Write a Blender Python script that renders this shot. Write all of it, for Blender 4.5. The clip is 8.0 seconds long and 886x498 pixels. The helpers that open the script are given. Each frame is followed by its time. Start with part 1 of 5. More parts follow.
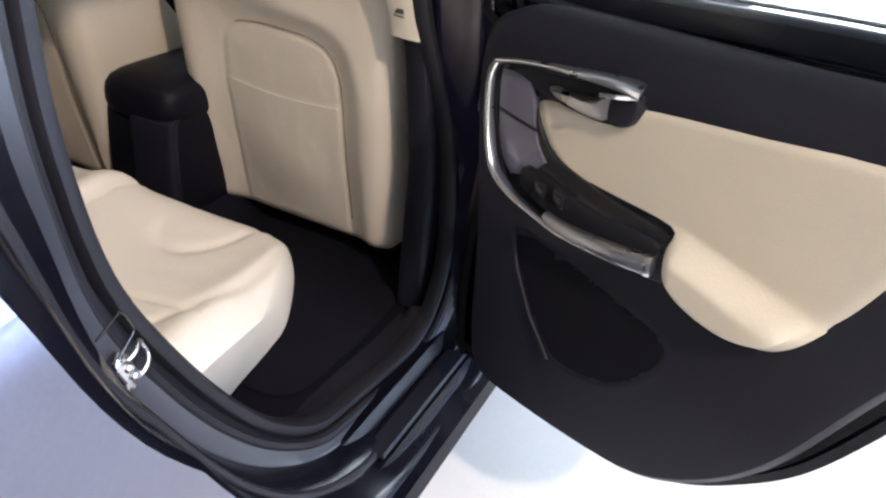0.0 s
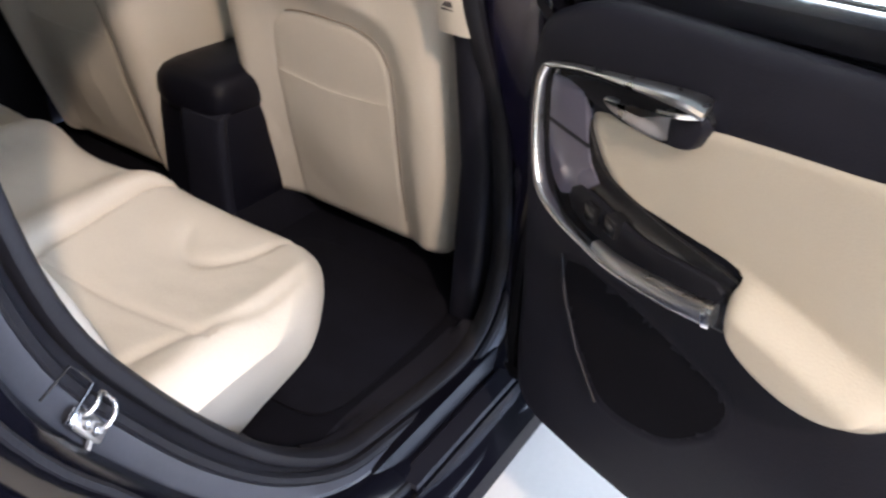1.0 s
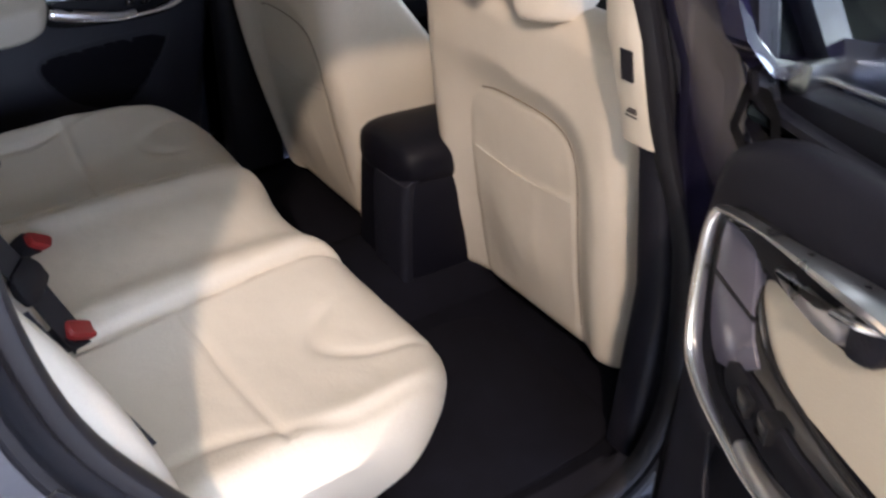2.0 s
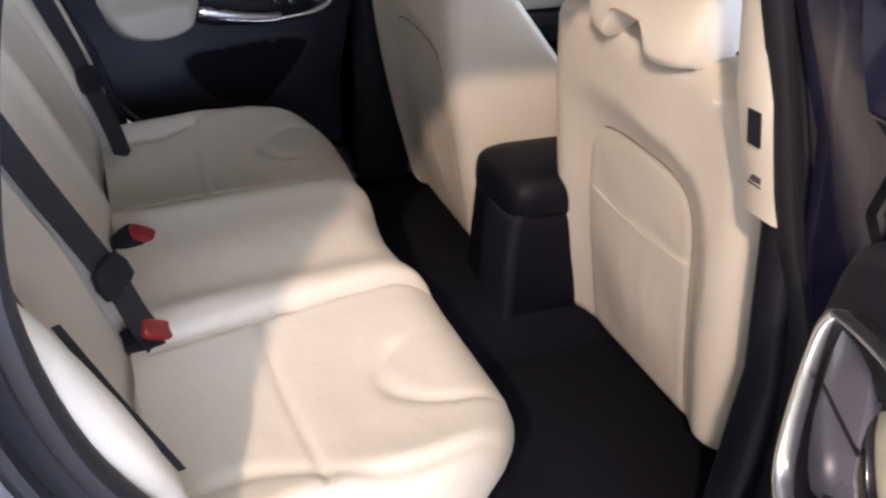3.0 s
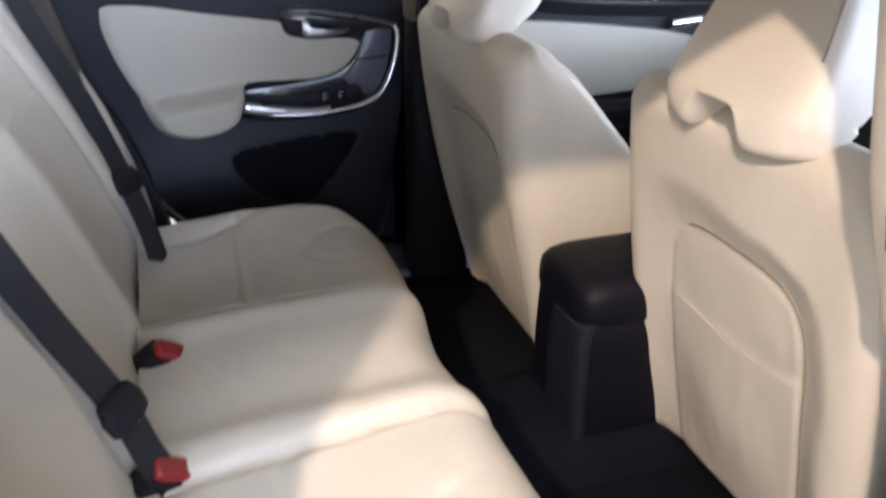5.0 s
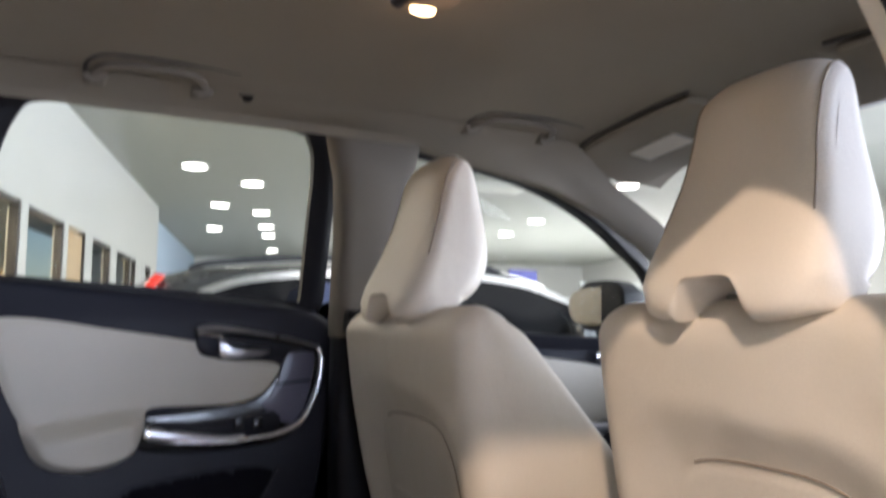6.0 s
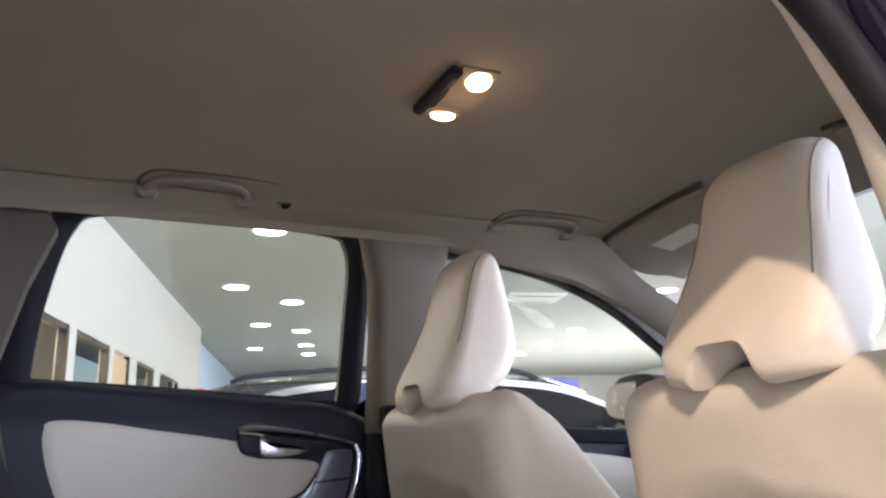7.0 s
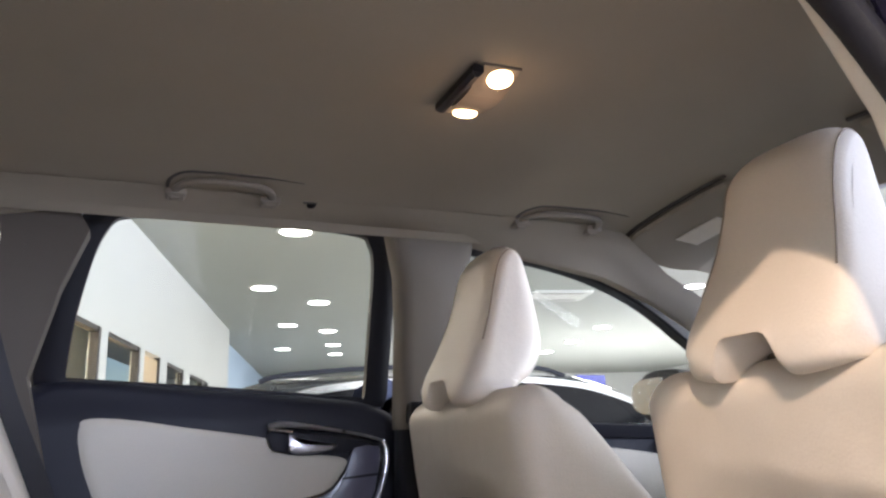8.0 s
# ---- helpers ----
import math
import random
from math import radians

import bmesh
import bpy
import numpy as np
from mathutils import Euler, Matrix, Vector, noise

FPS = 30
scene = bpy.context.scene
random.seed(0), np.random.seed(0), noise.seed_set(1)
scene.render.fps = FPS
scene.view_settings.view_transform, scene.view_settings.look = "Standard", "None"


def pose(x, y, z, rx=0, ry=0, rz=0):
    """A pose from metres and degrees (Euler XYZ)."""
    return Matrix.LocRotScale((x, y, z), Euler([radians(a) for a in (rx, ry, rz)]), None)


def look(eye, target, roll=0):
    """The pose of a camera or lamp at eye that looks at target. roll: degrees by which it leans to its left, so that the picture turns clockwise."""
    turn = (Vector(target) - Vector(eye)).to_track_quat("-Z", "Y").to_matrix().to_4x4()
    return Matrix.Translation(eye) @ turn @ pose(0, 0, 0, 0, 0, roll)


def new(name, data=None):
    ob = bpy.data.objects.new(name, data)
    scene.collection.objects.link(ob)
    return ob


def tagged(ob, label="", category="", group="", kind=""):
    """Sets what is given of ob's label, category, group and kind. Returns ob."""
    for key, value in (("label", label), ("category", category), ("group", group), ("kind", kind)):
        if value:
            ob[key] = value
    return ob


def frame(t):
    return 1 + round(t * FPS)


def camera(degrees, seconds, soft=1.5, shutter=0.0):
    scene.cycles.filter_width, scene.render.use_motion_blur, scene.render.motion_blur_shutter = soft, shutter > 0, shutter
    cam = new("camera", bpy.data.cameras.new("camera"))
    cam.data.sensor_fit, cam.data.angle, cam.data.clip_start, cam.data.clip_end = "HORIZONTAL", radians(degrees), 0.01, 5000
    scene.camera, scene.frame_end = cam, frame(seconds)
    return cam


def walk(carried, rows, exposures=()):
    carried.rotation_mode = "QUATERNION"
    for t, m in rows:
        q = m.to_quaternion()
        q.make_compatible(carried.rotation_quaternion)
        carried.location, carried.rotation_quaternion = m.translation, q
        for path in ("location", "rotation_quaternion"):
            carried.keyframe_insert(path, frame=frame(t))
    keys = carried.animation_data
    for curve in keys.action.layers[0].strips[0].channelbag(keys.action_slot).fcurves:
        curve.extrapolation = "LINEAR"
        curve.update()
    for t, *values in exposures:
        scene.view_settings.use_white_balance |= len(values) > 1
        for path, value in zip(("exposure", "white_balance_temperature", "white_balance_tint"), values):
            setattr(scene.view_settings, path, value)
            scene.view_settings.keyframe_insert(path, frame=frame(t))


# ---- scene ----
cam = camera(58.3, 8.0, soft=2.4, shutter=0.4)
PATH = [
    (0, (-1.277, -1.33, 1.437), (0.318, -0.677, 0.424), 7.7),
    (0.5, (-1.232, -1.33, 1.445), (0.338, -0.666, 0.399), 6.7),
    (1, (-1.095, -1.338, 1.443), (0.35, -0.493, 0.347), 5.5),
    (1.2, (-1.066, -1.344, 1.463), (0.314, -0.421, 0.347), 6.0),
    (1.5, (-0.947, -1.367, 1.467), (0.264, -0.232, 0.351), 5.2),
    (1.7, (-0.915, -1.358, 1.476), (0.236, -0.146, 0.378), 5.5),
    (2, (-0.837, -1.34, 1.485), (0.194, 0.001, 0.417), 3.7),
    (2.2, (-0.803, -1.314, 1.483), (0.179, 0.072, 0.427), 4.3),
    (3.3, (-0.683, -1.3, 1.503), (-0.085, 0.268, 0.415), 2.8),
    (3.5, (-0.666, -1.302, 1.512), (-0.134, 0.284, 0.416), 1.5),
    (4, (-0.667, -1.301, 1.507), (-0.163, 0.3, 0.419), 1.8),
    (4.2, (-0.67, -1.3, 1.503), (-0.153, 0.3, 0.421), 2.1),
    (5.3, (-0.64, -1.081, 1.36), (0.061, 0.686, 0.736), 1.9),
    (5.5, (-0.641, -1.058, 1.277), (0.129, 0.751, 0.913), 2.8),
    (5.8, (-0.685, -1.031, 1.166), (0.188, 0.768, 1.113), 2.1),
    (6, (-0.686, -1.014, 1.11), (0.223, 0.756, 1.31), 0.4),
    (6.5, (-0.684, -1.043, 1.068), (0.172, 0.712, 1.503), -0.8),
    (7, (-0.697, -1.08, 1.057), (0.107, 0.687, 1.54), -1.3),
    (7.5, (-0.696, -1.085, 1.059), (0.071, 0.698, 1.54), -1.6),
    (8, (-0.7, -1.091, 1.05), (0.046, 0.701, 1.532), -1.6),
]
walk(cam, [(t, look(eye, target, roll)) for t, eye, target, roll in PATH],
     [(0, -0.49, 5850, 11), (1.0, -0.45, 5840, 12), (1.5, -0.44, 5880, 14), (2.2, -0.28, 5940, 14), (3.3, -0.06, 6000, 16), (4.2, -0.06, 6000, 16), (5.3, 0.11, 5850, 12), (6.0, -0.20, 6150, 15), (6.5, -0.06, 6220, 17), (8, 0.02, 6120, 17)])

# ---- world, lights, exposure ----
world = bpy.data.worlds.new("showroom_world")
scene.world = world
world.use_nodes = True
wn = world.node_tree.nodes
sky = wn.new("ShaderNodeTexSky")
sky.sky_type, sky.sun_disc = "NISHITA", False
sky.sun_elevation, sky.sun_rotation = radians(38), radians(200)
world.node_tree.links.new(sky.outputs[0], wn["Background"].inputs[0])
wn["Background"].inputs[1].default_value = 0.08

EYE0 = Vector((-0.67, -1.08, 0))
HALL_U = Vector((0.254, 0.967, 0))
HALL_R = Vector((0.967, -0.254, 0))
CEIL = 4.0


def hall(a, b, z=0.0):
    """A place in the showroom: a metres along it, b metres across it."""
    return EYE0 + HALL_U * a + HALL_R * b + Vector((0, 0, z))


def area_lamp(name, at, target, sx, sy, watts, color):
    data = bpy.data.lights.new(name, "AREA")
    data.shape, data.size, data.size_y, data.energy, data.color = "RECTANGLE", sx, sy, watts, color
    ob = new(name, data)
    ob.matrix_world = look(at, target)
    return ob


# ceiling floodlight over the open door, added hall fill lamps, daylight from unmodelled glazing
area_lamp("flood_light", (-2.6, -3.5, 3.9), (-0.3, -0.2, 0.7), 0.16, 0.16, 268, (1.0, 0.75, 0.525))
# area lamps added under the ceiling for brightness, without any fixtures
area_lamp("hall_fill", hall(4, 3, 3.96), hall(4, 3, 0), 4, 3, 70, (1.0, 0.97, 0.93))
area_lamp("hall_fill", hall(13, 2, 3.96), hall(13, 2, 0), 4, 8, 60, (1.0, 0.98, 0.95))
area_lamp("hall_fill", hall(23, 9, 3.96), hall(23, 9, 0), 6, 8, 2600, (1.0, 0.97, 0.96))
area_lamp("hall_fill", hall(-3, -1, 3.96), hall(-3, -1, 0), 3, 3, 100, (0.95, 0.96, 1.0))
area_lamp("hall_fill", (-0.9, -2.5, 3.95), (-0.9, -2.5, 0), 1.2, 0.6, 72, (1.0, 0.95, 0.90))
area_lamp("daylight_front", hall(-7.4, 7.1, 1.9), hall(0, 6.3, 1.2), 12.5, 3.2, 2850, (0.72, 0.81, 1.0))
area_lamp("daylight_side", hall(2, 13.6, 1.9), hall(1, 0, 1.3), 14, 3.2, 3000, (0.90, 0.94, 1.0))


# ---- materials ----
def mat(name, color, rough=0.5, metal=0.0, var=0.12, scale=6.0, bump=0.15, fine=180.0, coat=0.0, spec=0.5, stain=0.0, rand=0.0):
    """Painted, woven or moulded surface: two scales of colour change, fine relief."""
    m = bpy.data.materials.new(name)
    m.use_nodes = True
    t = m.node_tree
    p = t.nodes["Principled BSDF"]
    co = t.nodes.new("ShaderNodeTexCoord")
    n1, n2 = t.nodes.new("ShaderNodeTexNoise"), t.nodes.new("ShaderNodeTexNoise")
    n1.inputs["Scale"].default_value, n2.inputs["Scale"].default_value = scale, fine
    n1.inputs["Detail"].default_value, n2.inputs["Detail"].default_value = 5, 3
    for n in (n1, n2):
        t.links.new(co.outputs["Object"], n.inputs["Vector"])
    hsv = t.nodes.new("ShaderNodeHueSaturation")
    hsv.inputs["Color"].default_value = (*color, 1)
    mr = t.nodes.new("ShaderNodeMapRange")
    mr.inputs["From Min"].default_value, mr.inputs["From Max"].default_value = 0.3, 0.7
    mr.inputs["To Min"].default_value, mr.inputs["To Max"].default_value = 1 - var, 1 + var
    mix = t.nodes.new("ShaderNodeMix")
    mix.inputs[0].default_value = 0.35
    t.links.new(n1.outputs[0], mix.inputs[2])
    t.links.new(n2.outputs[0], mix.inputs[3])
    t.links.new(mix.outputs[0], mr.inputs["Value"])
    t.links.new(mr.outputs[0], hsv.inputs["Value"])
    out = hsv.outputs[0]
    if rand:
        oi = t.nodes.new("ShaderNodeObjectInfo")
        m2 = t.nodes.new("ShaderNodeMapRange")
        m2.inputs["To Min"].default_value, m2.inputs["To Max"].default_value = 1 - rand, 1 + rand
        t.links.new(oi.outputs["Random"], m2.inputs["Value"])
        h2 = t.nodes.new("ShaderNodeHueSaturation")
        t.links.new(out, h2.inputs["Color"])
        t.links.new(m2.outputs[0], h2.inputs["Value"])
        out = h2.outputs[0]
    t.links.new(out, p.inputs["Base Color"])
    r2 = t.nodes.new("ShaderNodeMapRange")
    r2.inputs["To Min"].default_value, r2.inputs["To Max"].default_value = max(rough - 0.1, 0.02), min(rough + 0.1, 1)
    t.links.new(n1.outputs[0], r2.inputs["Value"])
    t.links.new(r2.outputs[0], p.inputs["Roughness"])
    p.inputs["Metallic"].default_value = metal
    p.inputs["Specular IOR Level"].default_value = spec
    if coat:
        p.inputs["Coat Weight"].default_value, p.inputs["Coat Roughness"].default_value = coat, 0.04
    if bump:
        b = t.nodes.new("ShaderNodeBump")
        b.inputs["Strength"].default_value, b.inputs["Distance"].default_value = bump, 0.002
        t.links.new(n2.outputs[0], b.inputs["Height"])
        t.links.new(b.outputs[0], p.inputs["Normal"])
    return m


def wrinkled(m, scale=14.0, strength=0.25, dist=0.006):
    """Adds broad soft creases under the fine grain."""
    t = m.node_tree
    p = t.nodes["Principled BSDF"]
    fine = [n for n in t.nodes if n.bl_idname == "ShaderNodeBump"][0]
    co = [n for n in t.nodes if n.bl_idname == "ShaderNodeTexCoord"][0]
    n = t.nodes.new("ShaderNodeTexNoise")
    n.inputs["Scale"].default_value, n.inputs["Detail"].default_value, n.inputs["Distortion"].default_value = scale, 2, 0.8
    t.links.new(co.outputs["Object"], n.inputs["Vector"])
    b = t.nodes.new("ShaderNodeBump")
    b.inputs["Strength"].default_value, b.inputs["Distance"].default_value = strength, dist
    t.links.new(n.outputs[0], b.inputs["Height"])
    t.links.new(b.outputs[0], fine.inputs["Normal"])
    return m


def glow(name, color, strength):
    m = bpy.data.materials.new(name)
    m.use_nodes = True
    p = m.node_tree.nodes["Principled BSDF"]
    p.inputs["Base Color"].default_value = (*color, 1)
    p.inputs["Emission Color"].default_value = (*color, 1)
    p.inputs["Emission Strength"].default_value = strength
    return m


def glass(name, tint=(0.9, 0.93, 0.92), rough=0.0, gloss=0.2):
    m = bpy.data.materials.new(name)
    m.use_nodes = True
    t = m.node_tree
    t.nodes.remove(t.nodes["Principled BSDF"])
    tr, gl, mx, fr, pw, ml = (t.nodes.new("ShaderNode" + k) for k in ("BsdfTransparent", "BsdfGlossy", "MixShader", "LayerWeight", "Math", "Math"))
    tr.inputs[0].default_value = (*tint, 1)
    gl.inputs["Roughness"].default_value = rough
    fr.inputs[0].default_value = 0.5
    pw.operation, ml.operation = "POWER", "MULTIPLY_ADD"
    pw.inputs[1].default_value = 5.0
    ml.inputs[1].default_value, ml.inputs[2].default_value = gloss, 0.010
    t.links.new(fr.outputs["Facing"], pw.inputs[0])
    t.links.new(pw.outputs[0], ml.inputs[0])
    t.links.new(ml.outputs[0], mx.inputs[0])
    t.links.new(tr.outputs[0], mx.inputs[1])
    t.links.new(gl.outputs[0], mx.inputs[2])
    t.links.new(mx.outputs[0], t.nodes["Material Output"].inputs[0])
    return m


LEATHER = mat("cream_leather", (0.60, 0.547, 0.470), 0.48, var=0.05, scale=5, bump=0.25, fine=260)
LEATHER_SEAM = mat("seam_thread", (0.24, 0.195, 0.15), 0.7, var=0.1)
wrinkled(LEATHER)
PANEL_BEIGE = mat("beige_door_vinyl", (0.475, 0.434, 0.358), 0.5, var=0.05, scale=5, bump=0.3, fine=320)
PLASTIC = mat("charcoal_plastic", (0.0112, 0.0115, 0.0182), 0.46, var=0.15, scale=7, bump=0.35, fine=420, spec=0.22)
PLASTIC_SOFT = mat("soft_black_plastic", (0.008, 0.008, 0.012), 0.55, var=0.15, bump=0.3, fine=380, spec=0.25)
GLOSS_BLACK = mat("gloss_black_plastic", (0.012, 0.012, 0.014), 0.15, var=0.1, bump=0.0)
CAR_GLASS = mat("dark_tinted_car_glass", (0.006, 0.006, 0.007), 0.10, var=0.1, bump=0.0, spec=0.14)
HANDLE_GREY = mat("grey_moulded_handle", (0.185, 0.162, 0.135), 0.7, var=0.06, bump=0.2, fine=300, spec=0.2)
SWITCH_GREY = mat("satin_grey_plastic", (0.085, 0.082, 0.115), 0.30, var=0.08, bump=0.05)
RUBBER = mat("black_rubber", (0.011, 0.011, 0.015), 0.55, var=0.2, bump=0.2, fine=200, spec=0.28)
CARPET = mat("black_carpet", (0.0050, 0.0050, 0.0084), 0.95, var=0.35, scale=25, bump=0.9, fine=500, spec=0.1)
MAT_FABRIC = mat("black_floor_mat", (0.0066, 0.0065, 0.0102), 0.95, var=0.3, scale=20, bump=0.9, fine=420, spec=0.1)
PAINT = mat("blue_black_paint", (0.105, 0.112, 0.165), 0.34, 0.75, var=0.1, bump=0.0, coat=1.0)
# body paint darkened for the front doors, imitating their dark reflections
PAINT_DARK_REFLECTION = mat("body_paint_dark_reflection", (0.012, 0.018, 0.022), 0.35, var=0.1, bump=0.0, spec=0.2)
# gloss black trim; on the sill it imitates dark reflections in body paint
BLACK_SILL_REFLECTION = mat("gloss_black_and_sill_reflection", (0.004, 0.004, 0.007), 0.20, var=0.1, bump=0.0, coat=0.0, spec=0.11)
PILLAR_PAINT = mat("gloss_navy_pillar_paint", (0.010, 0.009, 0.026), 0.16, var=0.1, bump=0.0, coat=1.0)
# darker copy of the body paint, shade on the jamb put into its colour
JAMB_PAINT_SHADED = mat("shaded_blue_black_paint", (0.074, 0.077, 0.094), 0.40, 0.6, var=0.1, bump=0.0)
CHROME = mat("chrome", (0.82, 0.82, 0.84), 0.24, 1.0, var=0.03, bump=0.0)
SILVER = mat("brushed_silver_trim", (0.55, 0.55, 0.58), 0.3, 1.0, var=0.06, scale=30, bump=0.05)
HEADLINER = mat("grey_headliner_cloth", (0.240, 0.212, 0.172), 0.95, var=0.06, scale=4, bump=0.5, fine=420, spec=0.1)
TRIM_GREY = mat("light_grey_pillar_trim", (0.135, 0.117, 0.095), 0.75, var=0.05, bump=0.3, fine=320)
CONSOLE_BLACK = mat("black_console_vinyl", (0.0048, 0.0048, 0.0088), 0.5, var=0.2, scale=9, bump=0.4, fine=360, spec=0.15)
# grey trim again, darkened to imitate the weaker light on the quarter
QUARTER_SHADED = mat("shaded_grey_quarter_trim", (0.075, 0.064, 0.053), 0.75, var=0.06, bump=0.3, fine=320, spec=0.25)
# near-black colour that imitates the shade inside the door pocket
POCKET_SHADE = mat("black_pocket_shade", (0.0046, 0.0046, 0.0075), 0.8, var=0.2, bump=0.2, spec=0.1)
# dark brown for the coat hook plate and for painted shadow gaps
BROWN_AND_GAP_SHADE = mat("brown_plastic_and_gap_shade", (0.05, 0.045, 0.042), 0.8, var=0.1)
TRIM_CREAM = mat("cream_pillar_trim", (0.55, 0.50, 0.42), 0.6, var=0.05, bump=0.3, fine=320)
BELT = mat("black_belt_webbing", (0.0095, 0.0095, 0.0145), 0.7, var=0.2, scale=60, bump=0.5, fine=500)
RED = mat("red_buckle_plastic", (0.24, 0.016, 0.018), 0.35, var=0.08, bump=0.0)
GLASS = glass("clear_glass", (0.93, 0.95, 0.94))
# green glass, tinted far darker to imitate the dim cabin behind it
GLASS_DARK_CABIN = glass("green_glass_dark_cabin", (0.07, 0.11, 0.115), gloss=0.15)
DOME = glow("warm_lamp_lens", (1.0, 0.62, 0.30), 14.0)
SPOT = glow("downlight_lens", (1.0, 0.96, 0.86), 14.0)
FLOOR = mat("pale_showroom_tile", (0.80, 0.79, 0.78), 0.2, var=0.05, scale=1.2, bump=0.05, fine=60)
WALL = mat("white_plaster", (0.50, 0.50, 0.455), 0.9, var=0.04, scale=1.5, bump=0.2, fine=90)
WALL_BLUE = mat("pale_blue_plaster", (0.40, 0.50, 0.60), 0.9, var=0.05, scale=1.5, bump=0.2, fine=90)
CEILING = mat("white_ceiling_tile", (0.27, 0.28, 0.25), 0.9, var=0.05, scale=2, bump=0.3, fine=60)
MULLION = mat("dark_aluminium", (0.05, 0.045, 0.04), 0.4, 0.6, var=0.1, bump=0.1)
OFFICE_TAN = mat("tan_office_panel", (0.66, 0.47, 0.26), 0.6, var=0.1, scale=2, bump=0.2, fine=60, rand=0.25)
CAR_GREY = mat("dark_grey_car_paint", (0.035, 0.037, 0.038), 0.25, var=0.08, bump=0.0, coat=1.0)
TAIL_RED = mat("red_tail_lens", (0.65, 0.03, 0.015), 0.15, var=0.06, bump=0.0, coat=0.8)
TYRE = mat("tyre_rubber", (0.018, 0.018, 0.018), 0.8, var=0.2, bump=0.4)
ALLOY = mat("alloy_wheel", (0.55, 0.55, 0.57), 0.3, 0.9, var=0.05, bump=0.0)
SIGN_BLUE = mat("violet_blue_board", (0.06, 0.06, 0.26), 0.5, var=0.25, scale=3, bump=0.0)
LABEL_DARK = mat("dark_label_print", (0.06, 0.05, 0.05), 0.6, var=0.1)
STEEL = mat("zinc_steel", (0.62, 0.62, 0.64), 0.28, 1.0, var=0.08, bump=0.05)

# ---- mesh helpers ----
ORIGIN = {}


def thing(name, at, label, category, group="", kind=""):
    ob = new(name)
    ob.location = at
    ob.empty_display_size = 0.1
    ORIGIN[ob.name] = Vector(at)
    return tagged(ob, label, category, group, kind)


def link_mesh(name, bm, material, smooth=True):
    bmesh.ops.remove_doubles(bm, verts=bm.verts, dist=1e-6)
    bmesh.ops.recalc_face_normals(bm, faces=bm.faces)
    me = bpy.data.meshes.new(name)
    bm.to_mesh(me)
    bm.free()
    for m in material if isinstance(material, (list, tuple)) else [material]:
        me.materials.append(m)
    if smooth:
        me.shade_smooth()
        me.set_sharp_from_angle(angle=radians(38))
    return me


def part(name, bm, material, parent, label="", smooth=True):
    """One mesh object, given in world coordinates, under a thing or a part."""
    base = ORIGIN[parent.name]
    bmesh.ops.translate(bm, verts=bm.verts, vec=-base)
    ob = new(name, link_mesh(name, bm, material, smooth))
    ob.parent = parent
    ORIGIN[ob.name] = base
    return tagged(ob, label)


def single(name, bm, material, label, category, kind="", group="", smooth=True):
    """A top-level thing made of one mesh, its origin at its base."""
    pts = [v.co.copy() for v in bm.verts]
    base = Vector((sum(p.x for p in pts) / len(pts), sum(p.y for p in pts) / len(pts), min(p.z for p in pts)))
    bmesh.ops.translate(bm, verts=bm.verts, vec=-base)
    ob = new(name, link_mesh(name, bm, material, smooth))
    ob.location = base
    ORIGIN[ob.name] = base
    return tagged(ob, label, category, group, kind)


def loft(rings, cap=True, closed=True, into=None):
    bm = into or bmesh.new()
    rows = [[bm.verts.new(p) for p in r] for r in rings]
    n = len(rows[0])
    for a, b in zip(rows, rows[1:]):
        for i in range(n if closed else n - 1):
            j = (i + 1) % n
            bm.faces.new((a[i], a[j], b[j], b[i]))
    if cap and closed:
        bm.faces.new(rows[0][::-1])
        bm.faces.new(rows[-1])
    return bm


def ring(c, ax, ay, a, b, e=2.6, n=28):
    """A superellipse round c, with half widths a along ax and b along ay."""
    c, ax, ay = Vector(c), Vector(ax), Vector(ay)
    pts = []
    for i in range(n):
        th = 2 * math.pi * i / n
        s, k = math.sin(th), math.cos(th)
        pts.append(c + ax * (a * math.copysign(abs(k) ** (2 / e), k)) + ay * (b * math.copysign(abs(s) ** (2 / e), s)))
    return pts


def curve_pts(pts, n=6, closed=True):
    """Catmull-Rom through the points."""
    P = [Vector(p) for p in pts]
    m = len(P)
    out = []
    for i in range(m if closed else m - 1):
        p0, p1, p2, p3 = (P[(i + k) % m] if closed else P[min(max(i + k, 0), m - 1)] for k in (-1, 0, 1, 2))
        for s in range(n):
            t = s / n
            out.append(0.5 * ((2 * p1) + (p2 - p0) * t + (2 * p0 - 5 * p1 + 4 * p2 - p3) * t * t + (3 * p1 - p0 - 3 * p2 + p3) * t ** 3))
    if not closed:
        out.append(P[-1])
    return out


def area2(poly):
    return sum(a[0] * b[1] - b[0] * a[1] for a, b in zip(poly, poly[1:] + poly[:1])) / 2


def offset(poly, d):
    """Moves a closed 2D outline outwards by d."""
    m = len(poly)
    sgn = 1 if area2([(p[0], p[1]) for p in poly]) > 0 else -1
    out = []
    for i in range(m):
        a, b, c = Vector(poly[i - 1][:2]), Vector(poly[i][:2]), Vector(poly[(i + 1) % m][:2])
        t = ((b - a).normalized() + (c - b).normalized())
        t = t.normalized() if t.length > 1e-6 else (c - b).normalized()
        out.append((b.x + sgn * t.y * d, b.y - sgn * t.x * d))
    return out


